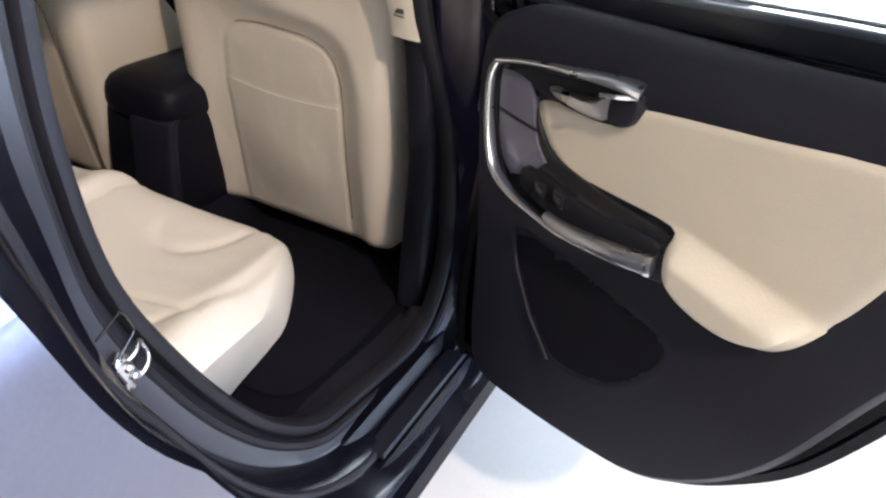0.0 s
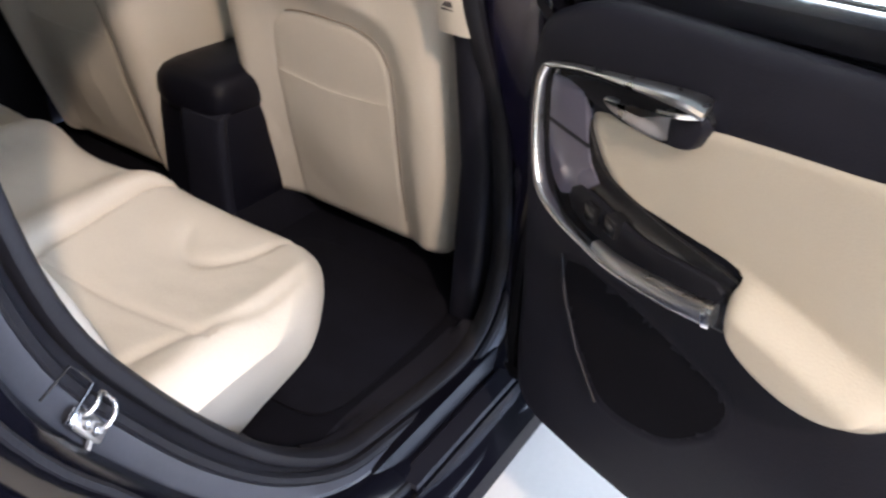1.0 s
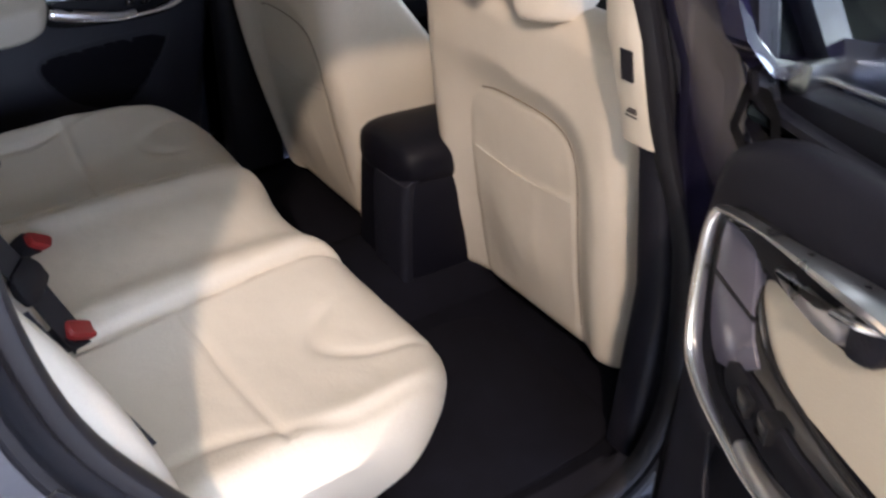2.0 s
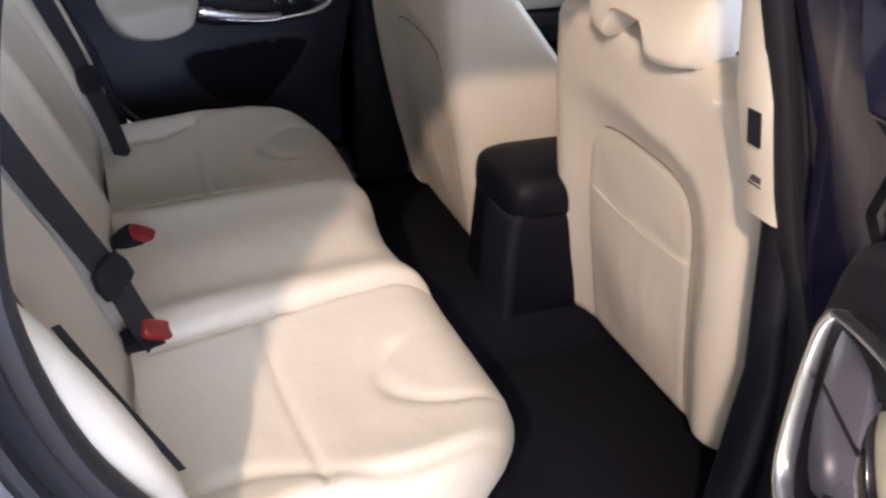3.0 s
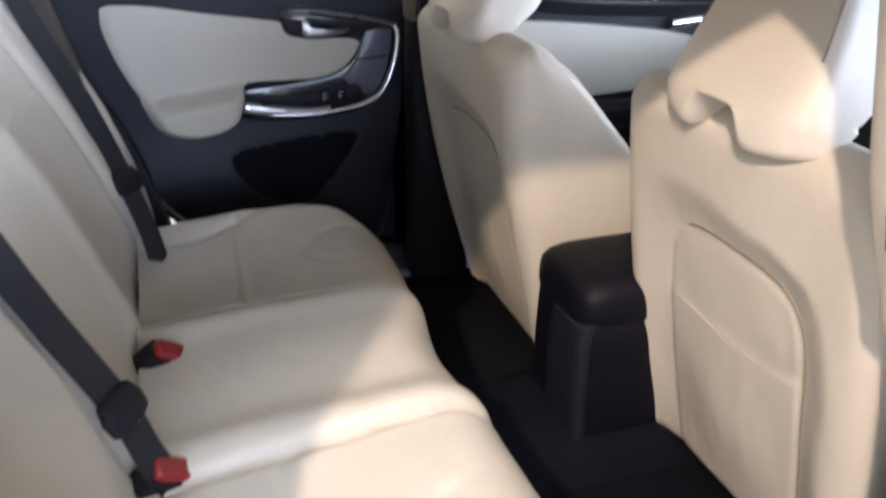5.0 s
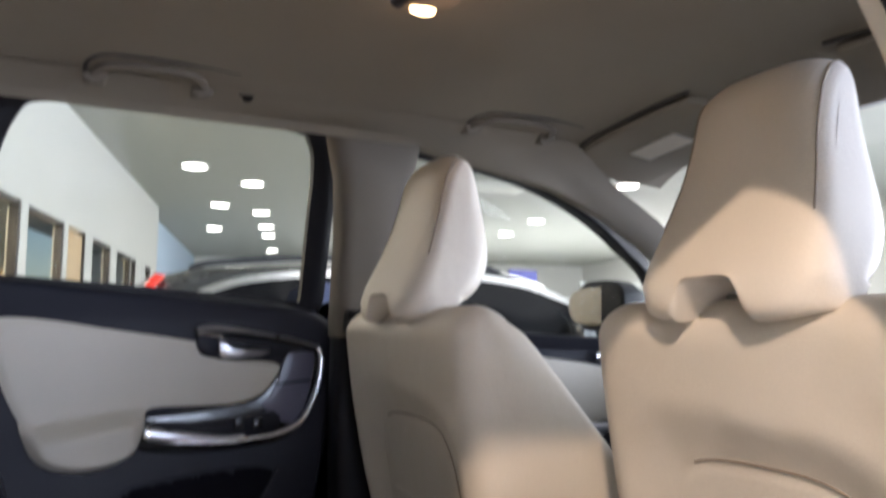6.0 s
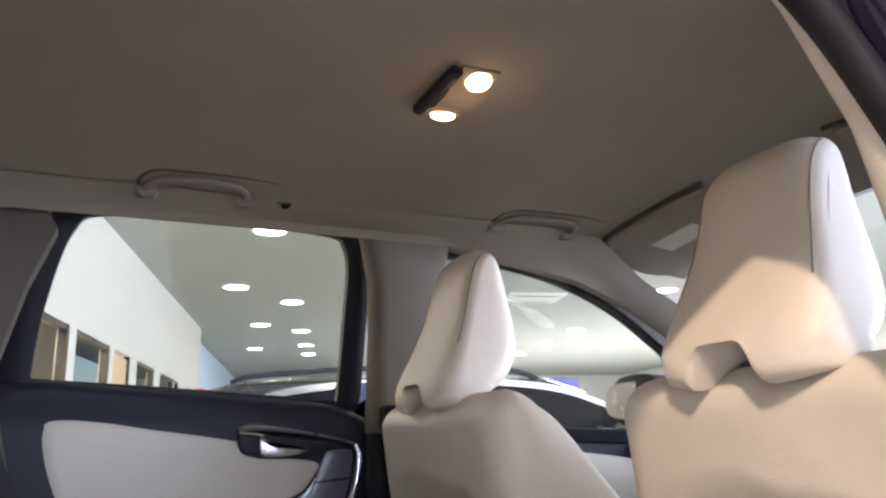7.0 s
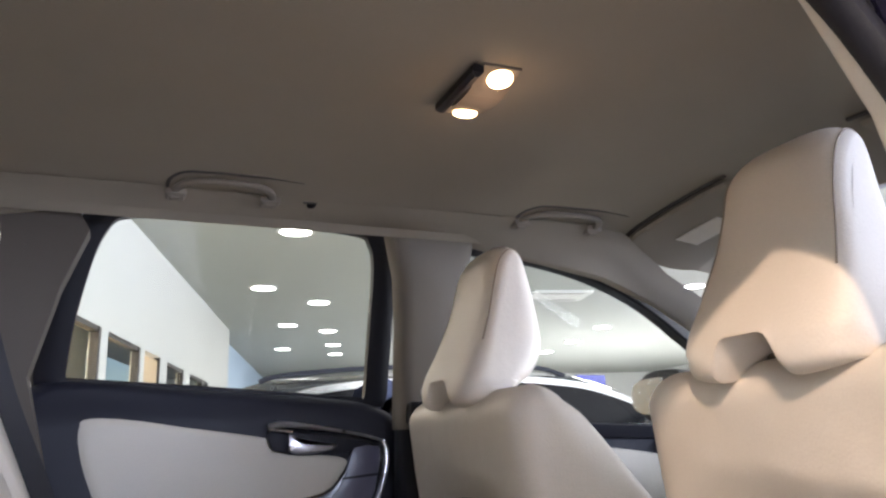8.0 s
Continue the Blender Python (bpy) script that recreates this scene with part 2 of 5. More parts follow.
def plate(poly, place, n0, n1, bevel=0.004, into=None):
    """A slab with the 2D outline poly between the depths n0 and n1, its front edge rounded."""
    poly = [(p[0], p[1]) for p in poly]
    s = 1 if n1 > n0 else -1
    mid = offset(poly, -bevel * 0.3)
    inn = offset(poly, -bevel)
    return loft([[place(u, v, n) for u, v in q] for q, n in ((poly, n0), (poly, n1 - s * bevel), (mid, n1 - s * bevel * 0.3), (inn, n1))], into=into)


def sweep(path, w, h, up, e=4.0, n=12, taper=None, into=None):
    """A bar of width w and height h along a path; up is the direction of h."""
    path = [Vector(p) for p in path]
    up = Vector(up)
    rings = []
    for i, p in enumerate(path):
        t = (path[min(i + 1, len(path) - 1)] - path[max(i - 1, 0)]).normalized()
        side = t.cross(up).normalized()
        u2 = side.cross(t).normalized()
        k = taper(i / (len(path) - 1)) if taper else 1
        rings.append(ring(p, side, u2, w / 2 * k, h / 2 * k, e, n))
    return loft(rings, into=into)


def box(x0, x1, y0, y1, z0, z1, bevel=0.004, into=None):
    a, b, c = (x1 - x0) / 2, (y1 - y0) / 2, z1 - z0
    cx, cy = (x0 + x1) / 2, (y0 + y1) / 2
    bv = min(bevel, a * 0.9, b * 0.9, c * 0.45)

    def lv(d, z):
        return [Vector((cx + sx * (a - d) , cy + sy * (b - d), z)) for sx, sy in ((-1, -1), (1, -1), (1, 1), (-1, 1))]
    return loft([lv(bv, z0), lv(0, z0 + bv), lv(0, z1 - bv), lv(bv, z1)], into=into)


def sm(a, b, x):
    t = min(max((x - a) / (b - a), 0), 1)
    return t * t * (3 - 2 * t)


def rot_place(o, ang, side):
    """Door coordinates to the world: u from the hinge side backwards, z up, n towards the cabin."""
    a = radians(ang)
    if side < 0:
        U, N = Vector((-math.cos(a), -math.sin(a), 0)), Vector((-math.sin(a), math.cos(a), 0))
    else:
        U, N = Vector((-1, 0, 0)), Vector((0, -1, 0))
    O = Vector((o[0], o[1], 0)) - N * 0.03

    def place(u, z, n):
        return O + U * u + N * n + Vector((0, 0, z))
    return place


# ---- showroom ----
def hall_box(a0, a1, b0, b1, z0, z1):
    bm = bmesh.new()
    lo = [bm.verts.new(hall(a, b, z0)) for a, b in ((a0, b0), (a1, b0), (a1, b1), (a0, b1))]
    hi = [bm.verts.new(hall(a, b, z1)) for a, b in ((a0, b0), (a1, b0), (a1, b1), (a0, b1))]
    bm.faces.new(lo[::-1])
    bm.faces.new(hi)
    for i in range(4):
        j = (i + 1) % 4
        bm.faces.new((lo[i], lo[j], hi[j], hi[i]))
    return bm


single("ground", hall_box(-60, 90, -60, 80, -0.2, 0.0), FLOOR, "pale polished showroom floor tiles", "floor", "structure", smooth=False)
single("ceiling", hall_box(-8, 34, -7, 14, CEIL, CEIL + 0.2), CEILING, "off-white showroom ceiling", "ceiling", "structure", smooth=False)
single("wall_west", hall_box(-8, 20.2, -2.85, -2.65, 2.46, CEIL), WALL, "white plaster wall above the glazed offices", "wall", "structure", smooth=False)
single("wall_west_far", hall_box(20.2, 34, -3.2, -3.0, 0, CEIL), WALL_BLUE, "pale blue far stretch of showroom wall", "wall", "structure", smooth=False)
single("wall_office_back", hall_box(-8, 20.2, -6.2, -6.0, 0, CEIL), WALL, "back wall of the offices", "wall", "structure", smooth=False)
single("wall_north", hall_box(34, 34.2, -7, 14, 0, CEIL), WALL, "bright white end wall of the showroom", "wall", "structure", smooth=False)
single("wall_south", hall_box(-8.2, -8, -7, 14, 0, CEIL), WALL, "white wall behind the open car door", "wall", "structure", smooth=False)
single("wall_east", hall_box(-8, 34, 14, 14.2, 0, CEIL), WALL, "white side wall of the showroom", "wall", "structure", smooth=False)

# glazed office front: bays of glass between dark mullions, tan panels inside
office = thing("office_front", hall(6, -2.7, 0), "glazed office partition with dark aluminium mullions", "partition", kind="structure")
BAYS = [(-7.6, -6.1, "g"), (-5.9, -4.9, "d"), (-4.5, -3.0, "g"), (-2.8, -1.3, "g"), (-1.0, 0.0, "d"), (0.4, 1.9, "g"), (2.1, 3.6, "g"), (3.9, 4.9, "d"), (5.3, 7.3, "g"), (7.55, 9.32, "g"),
        (9.62, 11.2, "g"), (11.46, 12.5, "d"), (12.99, 14.4, "g"), (15.0, 16.45, "g"), (16.55, 17.1, "g"), (18.4, 19.2, "g"), (20.2, 20.2, "")]
GLAZE = 2.46
for (a0, a1, kind_), (b0, _, _) in zip(BAYS, BAYS[1:]):
    if b0 > a1:
        part("post", hall_box(a1, b0, -2.78, -2.65, 0.0, GLAZE), WALL, office, "white post between the bays", smooth=False)
    if kind_ == "d":
        part("leaf", hall_box(a0 + 0.04, a1 - 0.04, -2.73, -2.69, 0.0, GLAZE - 0.05), OFFICE_TAN, office, "tan wood-faced office door leaf", smooth=False)
        part("mullion", hall_box(a1 - 0.04, a1, -2.74, -2.655, 0.0, GLAZE), MULLION, office, smooth=False)
    elif kind_:
        part("mullion", hall_box(a0, a0 + 0.03, -2.74, -2.655, 0.0, GLAZE), MULLION, office, smooth=False)
        part("mullion", hall_box(a1 - 0.09, a1, -2.74, -2.645, 0.0, GLAZE), MULLION, office, smooth=False)
        part("rail", hall_box(a0 + 0.03, a1 - 0.09, -2.74, -2.655, GLAZE - 0.06, GLAZE), MULLION, office, smooth=False)
        part("pane", hall_box(a0 + 0.03, a1 - 0.09, -2.70, -2.69, 0.08, GLAZE - 0.06), GLASS, office, smooth=False)
        part("cupboard", hall_box(a0 - 0.1, a1 - 0.2, -4.4, -3.94, 0, 1.95), OFFICE_TAN, office, "tan office cupboard behind the glass", smooth=False)
area_lamp("office_light", hall(11, -4.4, 2.9), hall(11, -4.4, 0), 2, 14, 1100, (1.0, 0.84, 0.62))


def downlight(a, b, r=0.22):
    t = thing("downlight", hall(a, b, CEIL), "round recessed ceiling downlight, lit", "ceiling light", "ceiling downlights")
    c = hall(a, b, CEIL)
    part("bezel", loft([ring(c + Vector((0, 0, dz)), (1, 0, 0), (0, 1, 0), rr, rr, 2, 20) for dz, rr in ((0, r + 0.05), (-0.02, r + 0.045), (-0.02, r), (-0.005, r))], cap=False), WALL, t)
    part("lens", loft([ring(c + Vector((0, 0, dz)), (1, 0, 0), (0, 1, 0), rr, rr, 2, 20) for dz, rr in ((-0.004, r), (-0.022, r * 0.98))]), SPOT, t)


for x, y in [(1.50, 9.48), (1.76, 13.55), (3.10, 14.77), (3.11, 17.96), (4.29, 18.7), (5.12, 21.4), (5.77, 23.6), (7.18, 28.4), (3.9, 22.6), (2.0, 5.5),
             (11.94, 19.4), (11.16, 16.6), (12.5, 22.0), (9.8, 11.3), (8.4, 7.0)]:
    q = Vector((x, y, 0)) - EYE0
    downlight(q.dot(HALL_U), q.dot(HALL_R))

# ceiling cassette seen through the front side window
q = Vector((7.6, 12.8, 0)) - EYE0
va, vb = q.dot(HALL_U), q.dot(HALL_R)
t = thing("ceiling_vent", hall(va, vb, CEIL), "white ceiling air cassette with dark slots", "ceiling vent")
part("frame", hall_box(va - 0.5, va + 0.5, vb - 0.6, vb + 0.6, CEIL - 0.05, CEIL - 0.002), WALL, t, smooth=False)
for q in (va - 0.38, va + 0.30):
    part("slot", hall_box(q, q + 0.08, vb - 0.45, vb + 0.45, CEIL - 0.056, CEIL - 0.051), MULLION, t, smooth=False)

# board on a stand behind the parked estate
sgn = thing("sign_board", (4.21, 6.6, 0), "violet-blue display board on a steel post", "sign")
part("board", box(4.06, 4.43, 6.58, 6.62, 1.42, 1.78), SIGN_BLUE, sgn)
part("post", box(4.19, 4.23, 6.62, 6.66, 0.02, 1.72), STEEL, sgn)
part("foot", box(3.96, 4.46, 6.45, 6.85, 0.0, 0.02), STEEL, sgn)


# display stand beyond the estate's bonnet
ds = thing("display_stand", (6.2, 7.5, 0), "white display stand with blue panels", "display stand")
part("board", box(5.72, 6.72, 7.48, 7.53, 0.10, 1.74, 0.01), WALL, ds)
for x0, z0, w, h in ((5.82, 1.22, 0.30, 0.40), (6.30, 1.05, 0.32, 0.55), (5.84, 0.62, 0.34, 0.42), (6.34, 0.50, 0.24, 0.36)):
    part("panel", box(x0, x0 + w, 7.455, 7.478, z0, z0 + h, 0.004), SIGN_BLUE, ds, "blue panel")
for x in (5.82, 6.56):
    part("foot", box(x, x + 0.06, 7.30, 7.72, 0.0, 0.10, 0.01), STEEL, ds)


# ---- a parked estate car, seen through the far windows ----
def estate_car(at, turn, paint, label):
    car = thing("estate_car", at, label, "car", "parked cars")
    M = Matrix.Translation(at) @ Matrix.Rotation(radians(turn), 4, "Z")

    def P(x, y, z):
        return M @ Vector((x, y, z * 1.03))
    # lower body: sections from tail to nose
    secs = [(0.0, 0.70, 0.45, 0.95), (0.06, 0.84, 0.32, 1.02), (0.35, 0.90, 0.24, 1.05), (1.2, 0.925, 0.20, 1.03), (2.4, 0.93, 0.20, 1.0), (3.3, 0.92, 0.20, 0.97), (4.0, 0.88, 0.22, 0.86), (4.45, 0.80, 0.26, 0.74), (4.62, 0.62, 0.34, 0.62)]
    rings = []
    for x, w, z0, z1 in secs:
        rings.append([P(x, y, z) for y, z in [(-w + 0.06, z0), (-w, z0 + 0.12), (-w, z1 - 0.22), (-w + 0.03, z1 - 0.06), (-w + 0.10, z1), (w - 0.10, z1), (w - 0.03, z1 - 0.06), (w, z1 - 0.22), (w, z0 + 0.12), (w - 0.06, z0)]])
    part("body", loft(rings), paint, car)
    # cabin
    cab = [(0.02, 0.66, 1.02, 1.06), (0.22, 0.70, 1.02, 1.31), (0.5, 0.67, 1.02, 1.39), (1.2, 0.67, 1.02, 1.44), (2.0, 0.67, 1.01, 1.46), (2.55, 0.65, 1.0, 1.45), (2.9, 0.65, 0.98, 1.36), (3.4, 0.66, 0.96, 1.14), (3.75, 0.66, 0.93, 0.97)]
    rings = []
    for x, w, z0, z1 in cab:
        wb = 0.82
        rings.append([P(x, y, z) for y, z in [(-wb, z0), (-wb + (wb - w) * 0.75, z0 + (z1 - z0) * 0.8), (-w, z1 - 0.02 * (z1 > 1.2)), (-w + 0.12, z1 + 0.02), (w - 0.12, z1 + 0.02), (w, z1 - 0.02 * (z1 > 1.2)), (wb - (wb - w) * 0.75, z0 + (z1 - z0) * 0.8), (wb, z0)]])
    part("cabin", loft(rings), paint, car)
    for s in (-1, 1):
        def side(x, z, n, s=s):
            return P(x, s * (0.835 - (z - 1.02) * 0.36 + n), z)
        dlo = curve_pts([(0.32, 1.13), (0.42, 1.07), (0.9, 1.045), (1.7, 1.03), (2.5, 1.01), (3.36, 1.0), (3.40, 1.03), (3.15, 1.16), (2.85, 1.28), (2.55, 1.36), (2.1, 1.395), (1.6, 1.39), (1.1, 1.365), (0.7, 1.31), (0.42, 1.20)], 4)
        part("chrome_surround", plate(offset(dlo, 0.044), side, 0.0, 0.02, 0.006), CHROME, car, "bright chrome window surround")
        part("side_glass", plate(dlo, side, 0.004, 0.028, 0.004), CAR_GLASS, car, "dark side glass")
        for q in (1.06, 1.98):
            part("pillar_bar", plate([(q, 1.03), (q + 0.05, 1.03), (q + 0.10, 1.37), (q + 0.05, 1.37)], side, 0.02, 0.034, 0.003), CHROME if q < 1.5 else GLOSS_BLACK, car)
        rail = [P(x, s * 0.60, 1.46 + dz) for x, dz in ((0.45, -0.06), (0.6, -0.02), (1.2, 0.03), (1.9, 0.045), (2.3, 0.04), (2.5, -0.01))]
        part("roof_rail", sweep(curve_pts(rail, 4, False), 0.03, 0.03, (0, 0, 1)), PLASTIC_SOFT, car)
        lamp = [(0.0, 0.86), (0.10, 0.86), (0.12, 1.02), (0.20, 1.22), (0.31, 1.35), (0.25, 1.36), (0.12, 1.20), (0.02, 1.02)]
        part("tail_lamp", plate(lamp, lambda x, z, n, s=s: P(x, s * (0.80 - max(z - 1.0, 0) * 0.30 + n), z), -0.05, 0.05, 0.015), TAIL_RED, car, "tall red tail lamp")
        part("door_mirror", loft([ring(P(2.92 + 0.0 * i, s * (0.86 + 0.05 * i), 1.06), M.to_3x3() @ Vector((1, 0, 0)), (0, 0, 1), 0.05 + 0.03 * (i in (1, 2, 3)), 0.05 + 0.04 * (i in (1, 2, 3)), 2.6, 16) for i in range(5)]), paint, car)
        part("door_handle", sweep([P(1.25, s * 0.93, 0.92), P(1.35, s * 0.945, 0.925), P(1.45, s * 0.93, 0.92)], 0.025, 0.03, (0, 0, 1)), CHROME, car)
        for wx in (0.85, 3.65):
            c = M.to_3x3() @ Vector((0, 1, 0))
            fx = M.to_3x3() @ Vector((1, 0, 0))
            prof = ((-0.10, 0.20), (-0.11, 0.29), (-0.08, 0.325), (0.08, 0.325), (0.11, 0.29), (0.10, 0.20))
            part("tyre", loft([ring(P(wx, s * 0.84, 0.325) + c * dy, fx, (0, 0, 1), r, r, 2, 28) for dy, r in prof]), TYRE, car)
            rim = part("rim", loft([ring(P(wx, s * (0.84 + 0.1), 0.325) + c * (s * dy), fx, (0, 0, 1), r, r, 2, 24) for dy, r in ((0, 0.215), (0.012, 0.21), (0.006, 0.19), (-0.02, 0.17))]), ALLOY, car)
            for i in range(5):
                th = i * 2 * math.pi / 5
                d = fx * math.cos(th) + Vector((0, 0, math.sin(th)))
                p0 = P(wx, s * 0.955, 0.325)
                part("spoke", sweep([p0, p0 + d * 0.1, p0 + d * 0.2], 0.05, 0.03, c), ALLOY, rim)
    return car


estate_car(Vector((-0.36, 4.25, 0)), 0, CAR_GREY, "dark grey estate car with chrome window trim")

# ---- the car: shell, floor, headliner ----
# edge of the rear door opening on the near side: x, y, z
OPEN = [(-.772, -.67, 1.36), (-.805, -.71, 1.22), (-.815, -.738, 1.10), (-.785, -.748, .95), (-.717, -.75, .815), (-.617, -.755, .66), (-.51, -.757, .53), (-.385, -.757, .43), (-.25, -.75, .385),
        (-.05, -.76, .37), (.05, -.76, .385), (.11, -.76, .46), (.12, -.76, .60), (.09, -.74, .85), (.03, -.71, 1.02), (-.01, -.69, 1.15), (-.06, -.65, 1.33), (-.11, -.62, 1.45), (-.17, -.59, 1.53),
        (-.28, -.575, 1.555), (-.45, -.57, 1.555), (-.60, -.58, 1.54), (-.71, -.61, 1.48)]
LOOP = curve_pts(OPEN, 5)
LXZ = [(p.x, p.z) for p in LOOP]


def out_y(z):
    return -0.935 + max(z - 1.08, 0) ** 1.15 * 0.62 + max(0.45 - z, 0) * 0.15


def loop_at(d, k):
    """The opening's outline, d metres larger, k of the way from the inner edge to the outer skin."""
    q = offset(LXZ, d)
    q = [(x - (0.75 * min(d, 0.043) + 1.85 * max(d - 0.043, 0) * min(max((z - 0.86) / 0.29, -0.1), 1)) * sm(-0.40, -0.70, x), z) for x, z in q]
    return [Vector((x, LOOP[i].y * (1 - k) + out_y(z) * k, z)) for i, (x, z) in enumerate(q)]


car_body = thing("car_body", (0, 0, 0.2), "blue-black SUV body with an open rear door", "car")
part("door_seal", loft([ring(p, (LOOP[(i + 1) % len(LOOP)] - LOOP[i - 1]).cross(Vector((0, 1, 0))).normalized(), (0, 1, 0), 0.013, 0.019, 2.4, 12) for i, p in enumerate(LOOP)] + [ring(LOOP[0], (LOOP[1] - LOOP[-1]).cross(Vector((0, 1, 0))).normalized(), (0, 1, 0), 0.013, 0.019, 2.4, 12)], cap=False), RUBBER, car_body, "black rubber door seal")
jamb = [loop_at(d, k) for d, k in ((0.004, 0.0), (0.012, 0.03), (0.020, 0.14), (0.025, 0.20), (0.040, 0.225), (0.043, 0.25), (0.050, 0.50), (0.060, 0.56), (0.070, 0.66), (0.076, 0.92), (0.080, 0.97), (0.087, 1.0))]
part("door_jamb", loft([[*r, r[0]] for r in jamb[3:6]], cap=False, closed=False), JAMB_PAINT_SHADED, car_body, "metallic blue-black door jamb")
part("seal_channel", loft([[*r, r[0]] for r in jamb[:4]], cap=False, closed=False), RUBBER, car_body)
part("jamb_band", loft([[*r, r[0]] for r in jamb[5:]], cap=False, closed=False), BLACK_SILL_REFLECTION, car_body, "gloss black jamb band")
inner_lip = [loop_at(0.004, 0.0), loop_at(0.03, -0.06), loop_at(0.10, -0.10)]
part("aperture_trim", loft([[*r, r[0]] for r in inner_lip], cap=False, closed=False), PLASTIC_SOFT, car_body)
# second seal bead beside the first, third on the jamb
J1 = loop_at(0.022, 0.13)
part("seal_bead", loft([ring(p, (J1[(i + 1) % len(J1)] - J1[i - 1]).cross(Vector((0, 1, 0))).normalized(), (0, 1, 0), 0.011, 0.011, 2, 8) for i, p in enumerate(J1)], cap=False), RUBBER, car_body)
J2 = loop_at(0.064, 0.585)
part("outer_seal", loft([ring(p, (J2[(i + 1) % len(J2)] - J2[i - 1]).cross(Vector((0, 1, 0))).normalized(), (0, 1, 0), 0.008, 0.008, 2, 8) for i, p in enumerate(J2)], cap=False), RUBBER, car_body)

# outer skin round the opening, spread out to tail, roof and sill
WHEEL = Vector((-1.16, 0, 0.37))
base = loop_at(0.087, 1.0)
skin = bmesh.new()
steps = 36
rows = []
for s in range(steps + 1):
    k = s / steps
    row = []
    for p in base:
        dx, dz = p.x + 0.34, p.z - 0.95
        tx = -0.34 + dx * (3.0 if dx < 0 else 1.12)
        tz = 0.95 + dz * 1.12
        tx, tz = max(tx, -2.15), min(max(tz, 0.27), 1.66)
        if dx < 0:
            tz = tz + (0.95 + dz * 1.3 - tz) * 0.2
        x, z = p.x + (tx - p.x) * k, p.z + (max(tz, 0.27) - p.z) * k
        y = out_y(z) - 0.012 * math.sin(min(max((z - 0.5) / 0.6, 0), 1) * math.pi) * k + 0.18 * max((-1.5 - x) / 0.65, 0) ** 2
        row.append(skin.verts.new((x, y, z)))
    rows.append(row)
n = len(base)
post = bmesh.new()
for a_, b_ in zip(rows, rows[1:]):
    for i in range(n):
        j = (i + 1) % n
        c = (a_[i].co + a_[j].co + b_[i].co + b_[j].co) / 4
        if c.x > -0.06 and c.z > 0.42:
            post.faces.new([post.verts.new(v.co) for v in (a_[i], a_[j], b_[j], b_[i])])
        elif (Vector((c.x, 0, c.z)) - WHEEL).length > 0.43:
            skin.faces.new((a_[i], a_[j], b_[j], b_[i]))
part("post_skin", post, PILLAR_PAINT, car_body, "gloss navy outer face of the door post")
part("quarter_panel", skin, PAINT, car_body, "glossy blue-black rear quarter panel")
arch = [WHEEL + Vector((0.435 * math.cos(th), out_y(0.37 + 0.435 * math.sin(th)) - 0.012, 0.435 * math.sin(th))) for th in np.linspace(-0.25, math.pi + 0.25, 40)]
part("wheel_arch", sweep(arch, 0.06, 0.05, (0, 1, 0), 3), PLASTIC, car_body, "charcoal plastic wheel arch trim")
part("arch_liner", loft([[WHEEL + Vector((r * math.cos(th), y, r * math.sin(th))) for th in np.linspace(0, 2 * math.pi, 33)[:-1]] for y, r in ((-0.93, 0.43), (-0.62, 0.43), (-0.60, 0.40))]), PLASTIC_SOFT, car_body)
wc = WHEEL + Vector((0, -0.80, 0))
tyre = part("tyre", loft([ring(wc + Vector((0, dy, 0)), (1, 0, 0), (0, 0, 1), r, r, 2, 40) for dy, r in ((0.10, 0.24), (0.115, 0.33), (0.09, 0.365), (-0.09, 0.365), (-0.115, 0.33), (-0.10, 0.24), (-0.02, 0.235))]), TYRE, car_body)
part("rim", loft([ring(wc + Vector((0, dy, 0)), (1, 0, 0), (0, 0, 1), r, r, 2, 40) for dy, r in ((-0.095, 0.24), (-0.105, 0.235), (-0.09, 0.215), (-0.03, 0.20))]), ALLOY, tyre)
for i in range(5):
    th = i * 2 * math.pi / 5 + 0.3
    d = Vector((math.cos(th), 0, math.sin(th)))
    part("spoke", sweep([wc + Vector((0, -0.085, 0)) + d * q for q in (0, 0.1, 0.22)], 0.07, 0.03, (0, 1, 0)), ALLOY, tyre)

# sill, stepped, with a rubber scuff strip
prof = [(-0.74, 0.366), (-0.80, 0.362), (-0.815, 0.335), (-0.85, 0.325), (-0.875, 0.33), (-0.885, 0.30), (-0.93, 0.285), (-0.94, 0.25), (-0.90, 0.22), (-0.74, 0.22)]
# black colour stands in for what the painted sill reflects
part("door_sill", loft([[Vector((x, y, z)) for y, z in prof] for x in (-0.62, -0.2, 0.2, 0.62, 1.2)]), BLACK_SILL_REFLECTION, car_body, "door sill, blackened for dark reflections", smooth=False)
part("sill_scuff", box(-0.30, 0.10, -0.868, -0.822, 0.326, 0.338), PLASTIC, car_body)

# near B-pillar: painted outer post, cream inner trim with belt slot
def pillar_ring(x0, x1, y0, y1, z):
    return ring(((x0 + x1) / 2, (y0 + y1) / 2, z), (1, 0, 0), (0, 1, 0), (x1 - x0) / 2, (y1 - y0) / 2, 5, 20)


part("b_pillar", loft([pillar_ring(0.13, 0.30, -0.88, -0.72, 0.36), pillar_ring(0.12, 0.28, -0.88, -0.72, 0.75), pillar_ring(0.03, 0.20, -0.87, -0.71, 1.02), pillar_ring(0.0, 0.16, -0.855, -0.69, 1.16), pillar_ring(-0.05, 0.12, -0.80, -0.66, 1.30), pillar_ring(-0.11, 0.09, -0.72, -0.60, 1.50), pillar_ring(-0.14, 0.07, -0.68, -0.56, 1.58)]), PILLAR_PAINT, car_body, "glossy blue-black door post")
